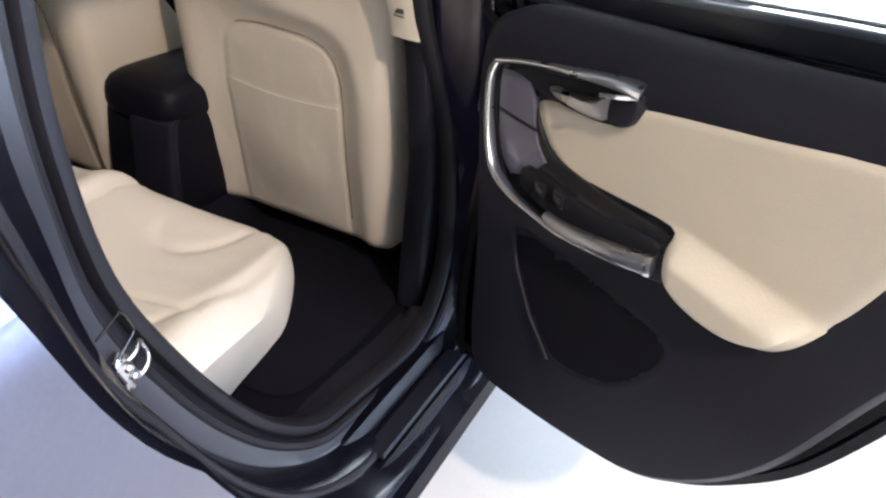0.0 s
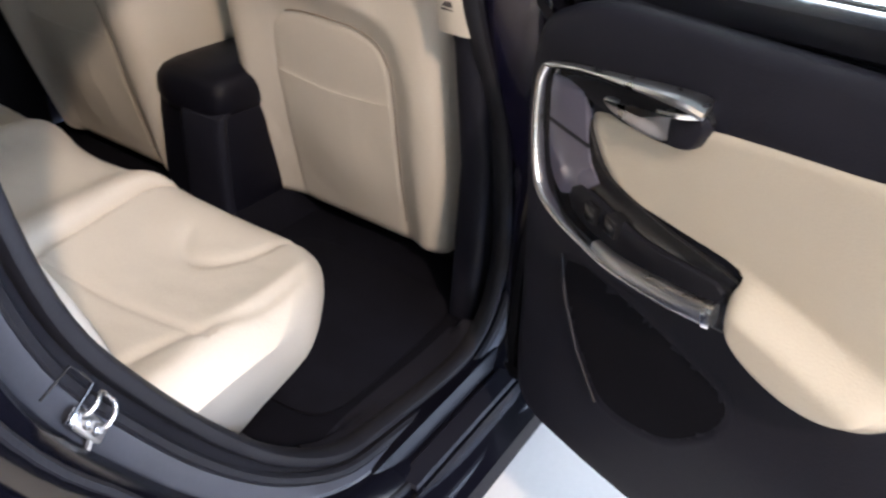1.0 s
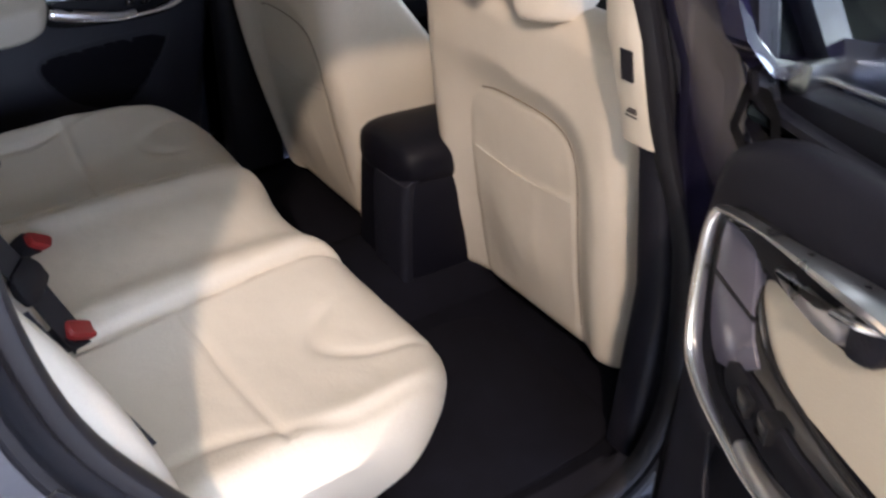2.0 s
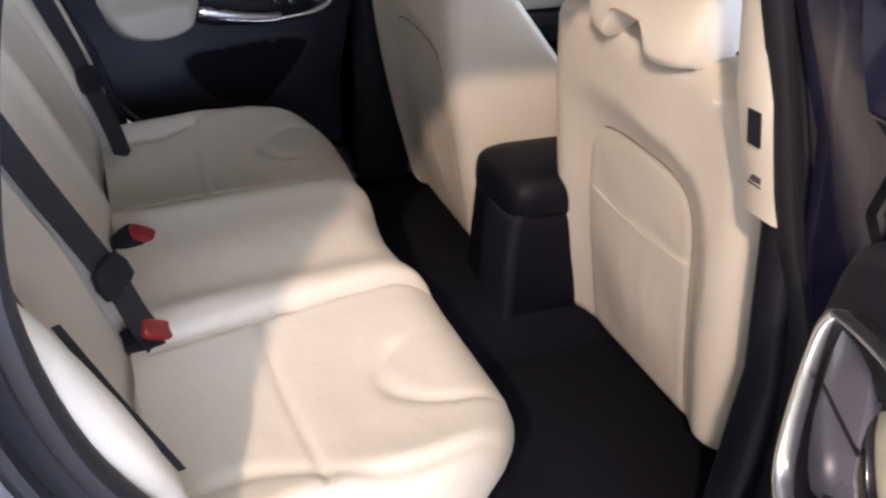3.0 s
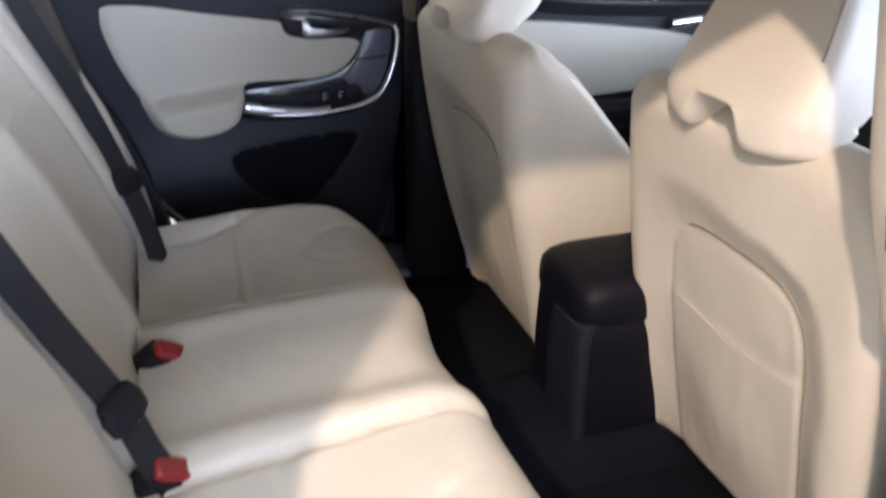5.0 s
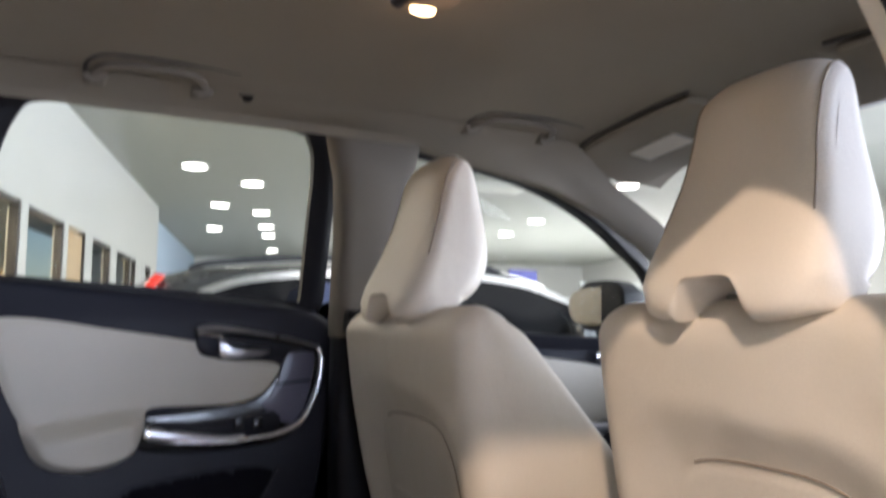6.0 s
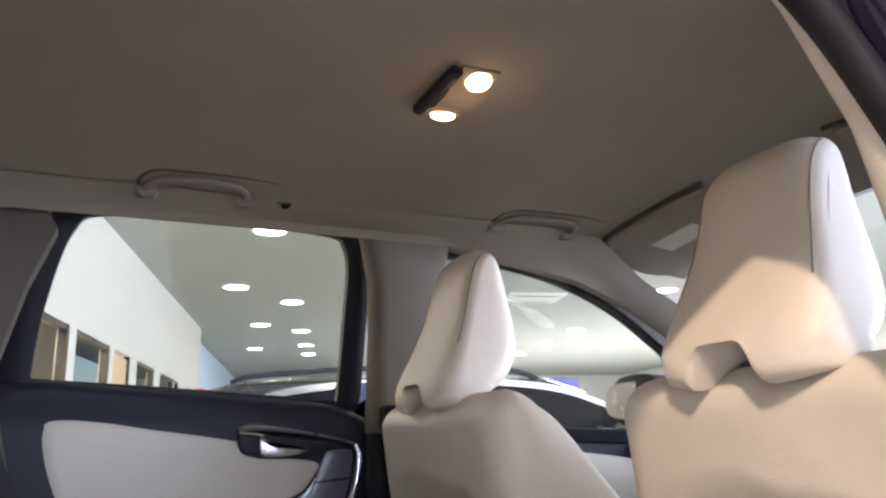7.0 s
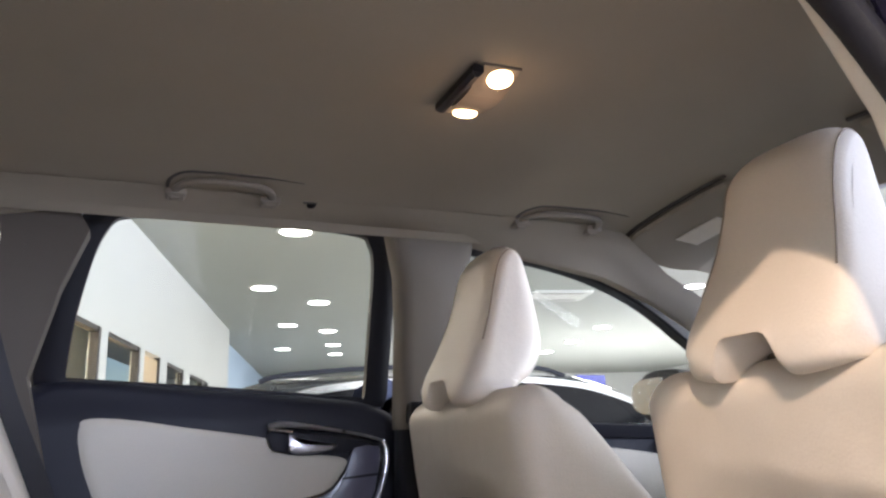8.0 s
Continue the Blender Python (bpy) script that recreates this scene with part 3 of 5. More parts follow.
part("b_pillar_trim_lower", loft([pillar_ring(0.10, 0.24, -0.73, -0.66, 0.38), pillar_ring(0.085, 0.22, -0.73, -0.66, 0.75), pillar_ring(0.03, 0.18, -0.715, -0.655, 1.0), pillar_ring(0.02, 0.17, -0.70, -0.645, 1.03)]), PLASTIC, car_body)
trim_b = part("b_pillar_trim", loft([pillar_ring(0.012, 0.16, -0.71, -0.632, 1.02), pillar_ring(0.002, 0.16, -0.705, -0.628, 1.06), pillar_ring(-0.038, 0.13, -0.69, -0.612, 1.18), pillar_ring(-0.062, 0.06, -0.655, -0.598, 1.34), pillar_ring(-0.108, -0.01, -0.622, -0.580, 1.46), pillar_ring(-0.165, -0.08, -0.596, -0.563, 1.55)]), TRIM_CREAM, car_body, "cream pillar trim")
part("belt_slot", loft([[Vector((x + dx, y, z)) for dx, y in ((-0.004, -0.670), (-0.004, -0.650), (0.03, -0.650), (0.03, -0.670))] for x, z in ((-0.016, 1.117), (-0.030, 1.162))]), PLASTIC, trim_b, "dark belt slot")
for s, dz in ((0, 0.0), (1, 0.012), (2, 0.02)):
    part("label_bar", box(0.001 - 0.3 * dz, 0.02, -0.672, -0.650 - 0.004 * s, 1.060 + dz * 0.6, 1.064 + dz * 0.6, 0.001), LABEL_DARK, trim_b)

# striker and loop on the rear of the jamb
si = min(range(len(LOOP)), key=lambda i: abs(LOOP[i].z - 0.86) + (LOOP[i].x > -0.5) * 9)
s0 = Vector((-0.796, -0.790, 0.864))
tan = (LOOP[si + 1] - LOOP[si - 1]).normalized()
nor = Vector((0.30, -0.95, 0.05))
tan = (tan - nor * tan.dot(nor)).normalized()
nor = (nor - tan * nor.dot(tan)).normalized()
sid = nor.cross(tan).normalized()
stk = thing("door_striker", s0, "zinc steel door striker bolted to the jamb", "door striker")
inn = sid if sid.y > 0 else -sid
b0 = s0 - inn * 0.010
part("base_plate", loft([ring(b0 + nor * q, tan, inn, w, h, 5, 20) for q, w, h in ((0.0, 0.031, 0.011), (0.004, 0.031, 0.011), (0.006, 0.028, 0.008))]), STEEL, stk)
bow = [b0 + tan * u + inn * v + nor * w for u, v, w in ((-0.019, 0.002, 0.003), (-0.019, 0.006, 0.009), (-0.018, 0.018, 0.012), (-0.017, 0.027, 0.010), (-0.010, 0.031, 0.008), (0.010, 0.031, 0.008), (0.017, 0.027, 0.010), (0.018, 0.018, 0.012), (0.019, 0.006, 0.009), (0.019, 0.002, 0.003))]
part("bow", sweep(curve_pts(bow, 4, False), 0.0056, 0.0056, (0.3, 0.2, 1), 2, 10), STEEL, stk, "bright steel bow")
for e in (-1, 1):
    part("bolt", loft([ring(b0 + tan * (0.009 * e) + nor * q, tan, inn, r, r, 2, 8) for q, r in ((0.005, 0.0065), (0.010, 0.0065), (0.012, 0.004))]), STEEL, stk)
part("tab", sweep([b0 - inn * 0.008 + tan * 0.014 + nor * 0.002, b0 - inn * 0.018 + tan * 0.016 + nor * 0.003, b0 - inn * 0.026 + tan * 0.016 + nor * 0.001], 0.007, 0.004, nor, 4, 8), STEEL, stk)
lp = s0 + tan * (0.060 if tan.z > 0 else -0.060) + inn * 0.002
hoop = [(-0.020, -0.018, 0.001), (-0.021, 0.010, 0.010), (-0.018, 0.018, 0.012), (0.016, 0.019, 0.012), (0.021, 0.014, 0.012), (0.022, -0.016, 0.008)]
part("wire_loop", sweep(curve_pts([lp + tan * u + inn * v + nor * w for u, v, w in hoop], 5, False), 0.0028, 0.0028, (0.3, 0.2, 1), 2, 8), GLOSS_BLACK, stk, "thin black wire loop")

# floor pan with carpet, tunnel
bm = bmesh.new()
box(-0.75, 1.3, -0.75, 0.75, 0.33, 0.37, into=bm)
single("floor", bm, CARPET, "black carpeted car floor", "floor", "structure")
single("tunnel", loft([[Vector((x, y, z)) for y, z in ((-0.16, 0.36), (-0.13, 0.43), (-0.08, 0.46), (0.10, 0.46), (0.15, 0.43), (0.18, 0.36))] for x in (-0.6, 0, 0.6, 1.2)]), CARPET, "black carpeted transmission tunnel", "floor", "structure")
for yy in (-0.44, 0.44):
    single("floor_mat", loft([ring((-0.08, yy, z), (1, 0, 0), (0, 1, 0), 0.24 - d, 0.23 - d, 6, 32) for z, d in ((0.371, 0), (0.378, 0), (0.381, 0.006))]), MAT_FABRIC, "black carpet floor mat on the rear footwell", "floor mat", group="rear floor mats")
# side trim under the door opening inside
foot = sorted((p for p in LOOP if p.z < 0.50 and -0.46 < p.x < 0.09), key=lambda p: p.x)
part("sill_trim", loft([[Vector((p.x + dx * (-0.25 - p.x), p.y + dy, max(p.z + dz + dx * 0.3, 0.372))) for dx, dy, dz in ((0.0, 0.004, 0.000), (0.0, 0.020, 0.004), (0.01, 0.040, -0.004), (0.02, 0.060, -0.04), (0.02, 0.070, -0.30))] for p in foot], cap=False, closed=False), PLASTIC, car_body, "charcoal inner sill trim")

# headliner and roof
def roof_z(x, y, drop=0.0):
    return 1.605 - 0.035 * (y / 0.5) ** 2 - (0.030 if y > 0 else 0.06) * max((abs(y) - 0.48) / 0.12, 0) ** 2 - 0.05 * max((x - 0.3) / 0.6, 0) ** 2 - 0.05 * max((-0.9 - x) / 0.8, 0) ** 2 - drop


ys = [-0.60, -0.585, -0.565, -0.54, -0.50, -0.44] + list(np.linspace(-0.36, 0.36, 9)) + [0.44, 0.50, 0.54, 0.565, 0.585, 0.60]
xs = list(np.linspace(-1.75, 0.80, 28))
bm = bmesh.new()
loft([[Vector((x, y, roof_z(x, y))) for y in ys] + [Vector((x, y, 1.622 - 0.024 * (x + 0.4) ** 2)) for y in ys[::-1]] for x in xs], into=bm)
single("headliner", bm, HEADLINER, "grey-brown woven cloth headliner", "headliner", "structure")
part("roof", loft([[Vector((x, y, 1.632 + dz - 0.04 * abs(x + 0.4) ** 2 * 0.6)) for y, dz in ((-0.66, -0.05), (-0.63, 0.0), (-0.4, 0.035), (0, 0.045), (0.4, 0.035), (0.63, 0.0), (0.66, -0.05), (0.6, -0.012), (-0.6, -0.012))] for x in np.linspace(-1.9, 0.86, 14)]), PAINT, car_body)
# cantrail between headliner and near opening
top_i = [i for i, p in enumerate(LOOP) if p.z > 1.45]
bm = bmesh.new()
rows = []
for p in [LOOP[i] for i in top_i]:
    rows.append([Vector((p.x, p.y + 0.004, p.z + 0.006)), Vector((p.x, p.y + 0.03, max(p.z + 0.012, 1.50))), Vector((p.x, -0.50, roof_z(p.x, -0.5) - 0.003))])
rows.sort(key=lambda r: r[0].x)
loft(rows, cap=False, closed=False, into=bm)
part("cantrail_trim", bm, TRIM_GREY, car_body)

# ---- doors ----
PANEL = [(-.055, .96), (-.062, 1.05), (-.05, 1.11), (0, 1.145), (.1, 1.165), (.4, 1.185), (.74, 1.205), (.765, 1.10), (.735, .97), (.68, .84), (.61, .69), (.53, .59), (.43, .52), (.3, .492), (.15, .478), (.05, .478), (.015, .55), (-.005, .7)]
BEIGE = [(.255, 1.078), (.45, 1.108), (.62, 1.127), (.668, 1.11), (.66, 1.04), (.63, .96), (.602, .91), (.575, .872), (.540, .850), (.49, .842), (.43, .852), (.39, .875), (.370, .908), (.358, .938), (.24, .940), (.145, .945), (.088, .99), (.075, 1.02), (.10, 1.035), (.20, 1.045), (.245, 1.055)]
HOLE = [(.045, 1.160), (.028, 1.175), (.027, 1.22), (.028, 1.35), (.030, 1.475), (.044, 1.532), (.085, 1.556), (.3, 1.563), (.570, 1.560), (.640, 1.52), (.682, 1.37), (.698, 1.24), (.694, 1.210), (.66, 1.200), (.4, 1.185), (.15, 1.168)]


def inside(q, poly):
    hit = False
    for (x0, y0), (x1, y1) in zip(poly, poly[1:] + poly[:1]):
        if (y0 > q[1]) != (y1 > q[1]) and q[0] < x0 + (q[1] - y0) / (y1 - y0) * (x1 - x0):
            hit = not hit
    return hit


def rear_door(place, name, label, front=0.0):
    base = place(0.3, 0.48, 0)
    d = thing(name, base, label, "car door", "rear doors")

    def face(u, z):
        """How far the moulded panel stands out."""
        lower = 0.025 * sm(0.86, 0.70, z) * sm(-0.05, 0.15, u)
        return 0.0 + lower - 0.02 * sm(1.10, 1.20, z)

    def shaped(u, z, n):
        return place(u, z, n + face(u, z) if n > -0.005 else n)
    # moulded panel as a grid clipped to its outline
    poly = curve_pts(PANEL, 4)
    pl = [(p.x, p.y) for p in poly]
    rings = []
    c = Vector((0.33, 0.86))
    for k in np.linspace(0.03, 1.0, 34):
        rings.append([shaped(c.x + (u - c.x) * k, c.y + (z - c.y) * k, 0.012 - 0.012 * sm(0.965, 1.0, k)) for u, z in pl])
    rings.append([place(u, z, -0.03) for u, z in offset(pl, 0.003)])
    rings.append([place(u, z, -0.06) for u, z in offset(pl, -0.01)])
    pb = loft(rings)
    o3 = place(0, 0, 0)
    du = place(1, 0, 0) - o3
    nd_ = place(0, 0, 1) - o3
    mp = [(p.x, p.y) for p in curve_pts([(.09, .795), (.20, .80), (.33, .785), (.405, .77), (.41, .73), (.36, .665), (.30, .635), (.235, .628), (.19, .66), (.14, .72)], 4)]
    cut = []
    for f in pb.faces:
        c_ = f.calc_center_median() - o3
        if c_.dot(nd_) > 0.0 and inside((c_.dot(du), c_.z), mp):
            cut.append(f)
    bmesh.ops.delete(pb, geom=cut, context="FACES")
    part("door_panel", pb, PLASTIC, d, "charcoal moulded door panel")
    # outer skin with folded edge
    skin_poly = [(-.055, 1.10), (.0, 1.135), (.78, 1.20), (.80, 1.08), (.77, .95), (.71, .80), (.64, .66), (.56, .565), (.47, .49), (.36, .44), (.2, .425), (.0, .42), (-.07, .44), (-.09, .7)]
    sp = [(p.x, p.y) for p in curve_pts(skin_poly, 8)]
    part("shut_face", loft([[place(u, z, n) for u, z in offset(sp, o)] for n, o in ((-0.035, -0.02), (-0.042, -0.004), (-0.060, -0.001), (-0.066, -0.006), (-0.098, 0.002))], cap=False), BLACK_SILL_REFLECTION, d, "gloss black shut face of the door")
    part("door_skin", loft([[place(u, z, n) for u, z in offset(sp, o)] for n, o in ((-0.094, -0.03), (-0.098, 0.004), (-0.13, 0.0), (-0.15, -0.02), (-0.155, -0.10))]), PAINT, d, "blue-black painted outer door skin")
    sl = offset(sp, -0.035)
    part("door_seal", loft([ring(place(u, z, -0.030), place(1, 0, 0) - place(0, 0, 0), (0, 0, 1), 0.009, 0.009, 2, 8) for u, z in sl], cap=False), RUBBER, d)
    # cream insert: flat upper field, armrest shelf standing out below
    bp = [(p.x, p.y - (0.0 if front else 0.024) * sm(0.93, 0.87, p.y)) for p in curve_pts(BEIGE, 4)]

    def arm(u, z):
        line = 0.935 - 0.03 * sm(0.34, 0.62, u)
        return 0.045 * sm(line + 0.012, line - 0.03, z) * sm(0.64, 0.55, u) * sm(0.345, 0.40, u)
    ci = Vector((0.40, 0.96))
    rr = []
    for k in np.linspace(0.03, 1.0, 26):
        rr.append([place(ci.x + (u - ci.x) * k, ci.y + (z - ci.y) * k, 0.010 + 0.006 * sm(1.0, 0.93, k) + arm(ci.x + (u - ci.x) * k, ci.y + (z - ci.y) * k) * (0.55 + 0.45 * sm(1.0, 0.9, k))) for u, z in bp])
    rr.append([place(u, z, 0.0) for u, z in offset(bp, 0.002)])
    part("door_insert", loft(rr, cap=True), PANEL_BEIGE, d, "cream vinyl insert with armrest")
    # silver pull: upright strip, then the grip
    path = curve_pts([(0.0, 1.066, .028), (-0.008, 1.04, .030), (0.0, .985, .034), (.022, .93, .042), (.05, .897, .05), (.10, .880, .058), (.16, .872, .064), (.21, .866, .066), (.30, .872, .066), (.372, .884, .062)], 5, False)
    nn = place(0, 0, 1) - place(0, 0, 0)
    grip = part("pull_handle", sweep([place(*p) for p in path], 0.020, 0.034, nn, 3.0, 14, taper=lambda k: 0.66 - 0.30 * sm(0.45, 0.75, k)), CHROME, d, "bright chrome pull handle strip")
    hold = curve_pts([(.17, .874, .052), (.22, .872, .056), (.30, .880, .058), (.366, .891, .056)], 5, False)
    part("grip", sweep([place(*p) for p in hold], 0.026, 0.030, nn, 3.2, 14, taper=lambda k: 0.55 + 0.45 * sm(0.0, 0.8, k)), SILVER, grip, "satin silver grip")
    part("grip_cap", sweep([place(.366, .8905, .057), place(.369, .8915, .057), place(.372, .892, .056)], 0.029, 0.033, nn, 3.2, 14), CHROME, grip, "thin chrome grip end")
    base_poly = [(.0, .99), (.03, .915), (.06, .868), (.12, .85), (.25, .842), (.37, .850), (.385, .885), (.368, .925), (.25, .935), (.14, .955), (.10, .99), (.08, 1.03), (.09, 1.055), (.20, 1.055), (.262, 1.065), (.262, 1.10), (.15, 1.092), (.03, 1.078), (-.002, 1.06)]
    bz = [(p.x, p.y) for p in curve_pts(base_poly, 3)]
    part("bezel", plate(bz, shaped, 0.0, 0.022, 0.006), GLOSS_BLACK, d, "gloss black handle surround")
    sw = part("switch_panel", plate([(.007, 1.054), (.040, 1.058), (.070, 1.052), (.080, 1.030), (.092, .990), (.106, .962), (.128, .940), (.108, .918), (.085, .902), (.060, .893), (.044, .905), (.030, .925), (.018, .958), (.011, .995), (.006, 1.030)], place, 0.0, 0.026, 0.003), SWITCH_GREY, d, "satin grey switch panel")
    part("panel_gap", plate([(.012, .994), (.098, .986), (.099, .981), (.012, .988)], place, 0.024, 0.027, 0.0005), PLASTIC_SOFT, sw)
    tray = [(p.x, p.y) for p in curve_pts([(.10, .925), (.22, .905), (.345, .912), (.352, .885), (.30, .862), (.18, .862), (.09, .885)], 3)]
    part("pocket_tray", plate(tray, place, 0.012, 0.030, 0.003), PLASTIC_SOFT, d, "black grip pocket")
    for q in (0.125, 0.165):
        part("window_switch", plate([(q, .915), (q + .022, .912), (q + .024, .888), (q + .002, .89)], place, 0.02, 0.042, 0.004), GLOSS_BLACK, d)
    # inner release: wing along the top, lever below
    wing = curve_pts([(.0, 1.067, .030), (.06, 1.083, .034), (.15, 1.098, .036), (.235, 1.108, .034), (.266, 1.104, .024)], 5, False)
    part("handle_wing", sweep([place(*p) for p in wing], 0.013, 0.040, nn, 3, 12, taper=lambda k: 0.45 + 0.70 * sm(0.30, 0.80, k)), SILVER, d, "satin silver handle wing")
    part("wing_tip", sweep(curve_pts([place(.268, 1.098, .034), place(.250, 1.095, .052), place(.222, 1.090, .056)], 4, False), 0.008, 0.007, (0, 0, 1), 2.4, 8), CHROME, d, "chrome edge of the wing")
    lever = [(p.x, p.y) for p in curve_pts([(.224, 1.084), (.206, 1.080), (.196, 1.070), (.160, 1.066), (.122, 1.064), (.112, 1.058), (.130, 1.048), (.175, 1.042), (.215, 1.044), (.226, 1.060)], 4)]
    part("release_lever", plate(lever, place, 0.016, 0.034, 0.006), SILVER, d, "curved satin silver release lever")
    part("lever_housing", plate([(p.x, p.y) for p in curve_pts([(.224, 1.086), (.262, 1.094), (.272, 1.082), (.264, 1.056), (.245, 1.046), (.226, 1.048)], 3)], place, 0.012, 0.034, 0.006), PLASTIC, d, "charcoal lever housing")
    part("handle_bowl", plate([(p.x, p.y) for p in curve_pts([(.03, 1.060), (.10, 1.076), (.18, 1.086), (.25, 1.092), (.262, 1.070), (.245, 1.048), (.20, 1.038), (.12, 1.040), (.06, 1.048)], 3)], place, 0.014, 0.0245, 0.002), PLASTIC_SOFT, d, "black bowl behind the release lever")
    # map pocket in the lower panel
    part("pocket_rim", loft([[shaped(u, z, n) for u, z in offset(mp, o)] for n, o in ((0.004, 0.017), (0.0124, 0.014), (0.0134, 0.005), (0.0105, -0.001))], cap=False), PLASTIC, d)
    # pocket walls carry the shade of a deep cavity in their colour
    part("map_pocket", loft([[shaped(u, z, n) for u, z in offset(mp, o)] for n, o in ((0.0105, -0.001), (-0.010, -0.006), (-0.085, -0.012))], cap=True), POCKET_SHADE, d, "open map pocket, blackened for its shade")
    part("pocket_lip", sweep([shaped(*p, 0.018) for p in [(.085, .80), (.12, .745), (.17, .68), (.225, .622)]], 0.006, 0.006, nn, 2, 8), PLASTIC, d)
    # window frame and glass, leaning in with height
    hp = [(p.x - front * sm(0.12, 0.02, p.x), p.y) for p in curve_pts(HOLE, 8)]

    def win(u, z, n):
        return place(u, z, n - 0.05 + max(z - 1.15, 0) * 0.30)
    fr = []
    for i, (n, o) in enumerate(((0.012, 0.0), (0.016, 0.008), (0.014, 0.020), (0.004, 0.030), (-0.02, 0.034), (-0.024, 0.016), (-0.012, 0.0))):
        q = offset(hp, o)
        fr.append([win(u + (1.1 * o if u > 0.5 else 0) - (o if u < 0.06 and not front else 0), max(z, 1.150), n) for u, z in q])
    part("window_frame", loft([*fr, fr[0]], cap=False), PLASTIC if front else PLASTIC_SOFT, d, "black window frame and seal")
    part("window_glass", loft([[win(u, z, n) for u, z in hp] for n in (-0.006, 0.0)]), GLASS, d, "clear side window", smooth=False).visible_shadow = False
    if not front:
        part("waist_strip", sweep([place(u, z, -0.045) for u, z in ((-0.02, 1.158), (.2, 1.176), (.45, 1.193), (.74, 1.210))], 0.02, 0.02, nn), PLASTIC_SOFT, d)
    if front:
        shelf = [(-0.085, 1.156), (.2, 1.186), (.45, 1.212), (.76, 1.236)]
        part("outer_waist", sweep([place(u, z, -0.095) for u, z in shelf], 0.045, 0.06, nn, 4), PLASTIC, d, "charcoal outer waist moulding")
        part("waist_chrome", sweep([place(u, z + 0.028, -0.116) for u, z in shelf], 0.007, 0.012, nn, 3), CHROME, d, "bright waist line")
    return d


near = rot_place((-.113, -.905), 67, -1)
far = rot_place((-.097, .762), 0, 1)
rear_door(near, "rear_door", "open charcoal and cream rear car door", 0.105)
rear_door(far, "rear_door", "closed charcoal and cream rear car door")
# door check strap and hinges on the near post
for dx, dz in ((0.0, 0.0), (-0.04, 0.37)):
    hg = part("hinge", box(0.06 + dx, 0.15 + dx, -0.90, -0.83, 0.55 + dz, 0.62 + dz), PAINT, car_body, "dark painted door hinge")
    part("pin", loft([ring((0.055 + dx, -0.91, z + dz), (1, 0, 0), (0, 1, 0), 0.014, 0.014, 2, 12) for z in (0.54, 0.63)]), STEEL, hg)
ck = thing("door_check_strap", (0.09, -0.84, 0.68), "black door check strap and cable boot", "door check")
part("strap", sweep(curve_pts([(0.13, -0.82, 0.72), (0.08, -0.88, 0.715), (0.01, -0.96, 0.71)], 4, False), 0.012, 0.03, (0, 0, 1)), STEEL, ck)
part("boot", loft([ring(Vector((0.12 - 0.02 * i, -0.83 - 0.02 * i, 0.80)), (0.7, -0.7, 0), (0, 0, 1), 0.022 - 0.004 * (i % 2), 0.022 - 0.004 * (i % 2), 2, 12) for i in range(7)]), RUBBER, ck)

# far front door
def fdoor(x, z, n):
    return Vector((x, 0.79 - n, z))


fd = thing("front_door", (0.6, 0.79, 0.45), "closed charcoal and cream front car door", "car door")
fp = [(p.x, p.y) for p in curve_pts([(.02, .46), (.5, .45), (1.0, .46), (1.16, .6), (1.17, 0.97), (1.12, 1.055), (.6, 1.075), (.06, 1.112), (.0, 1.08), (-.01, .7)], 4)]
part("door_panel", plate(fp, fdoor, -0.06, 0.01, 0.015), PLASTIC, fd)
part("door_insert", plate([(p.x, p.y) for p in curve_pts([(.05, 1.062), (.28, 1.058), (.5, 1.040), (.72, 1.012), (.85, .97), (.88, .90), (.75, .86), (.3, .84), (.06, .86)], 4)], fdoor, 0.005, 0.02, 0.008), PANEL_BEIGE, fd, "cream vinyl insert")
part("pull_handle", sweep(curve_pts([(.98, .74, 1.02), (1.0, .73, .98), (.95, .71, .90), (.85, .70, .86), (.7, .70, .85), (.58, .71, .855)], 4, False), 0.03, 0.035, (0, 1, 0), 3), SILVER, fd)
part("armrest", box(.30, .80, .70, .78, .76, .84, 0.02), PLASTIC_SOFT, fd)
part("handle_wing", sweep(curve_pts([(.70, .765, 1.035), (.82, .76, 1.045), (.95, .76, 1.03)], 4, False), 0.03, 0.03, (0, 1, 0), 3), CHROME, fd)
part("speaker_pocket", box(.45, 1.0, .745, .785, .50, .64, 0.02), PLASTIC_SOFT, fd)
fh = [(.06, 1.142), (.25, 1.124), (.45, 1.102), (.86, 1.088), (.945, 1.105), (.87, 1.245), (.74, 1.335), (.6, 1.41), (.443, 1.465), (.28, 1.497), (.12, 1.512), (.06, 1.50), (.045, 1.35)]
fhp = [(p.x, p.y) for p in curve_pts(fh, 4)]


def fwin(x, z, n):
    return Vector((x, 0.76 - max(z - 1.15, 0) * 0.30 - n, z))


fr = [[fwin(u, z, n) for u, z in offset(fhp, o)] for n, o in ((0.01, 0.0), (0.014, 0.004), (0.01, 0.013), (0.0, 0.035), (-0.03, 0.035), (-0.03, 0.0))]
part("window_frame", loft([*fr, fr[0]], cap=False), PLASTIC_SOFT, fd)
part("window_glass", loft([[fwin(u, z, n) for u, z in fhp] for n in (-0.012, -0.006)]), GLASS, fd, smooth=False).visible_shadow = False
# outer skin: dark reflection put into the paint colour
part("door_skin", plate(offset(fp, 0.02), lambda x, z, n: Vector((x, 0.86 + n, z)), -0.02, 0.07, 0.03), PAINT_DARK_REFLECTION, fd)

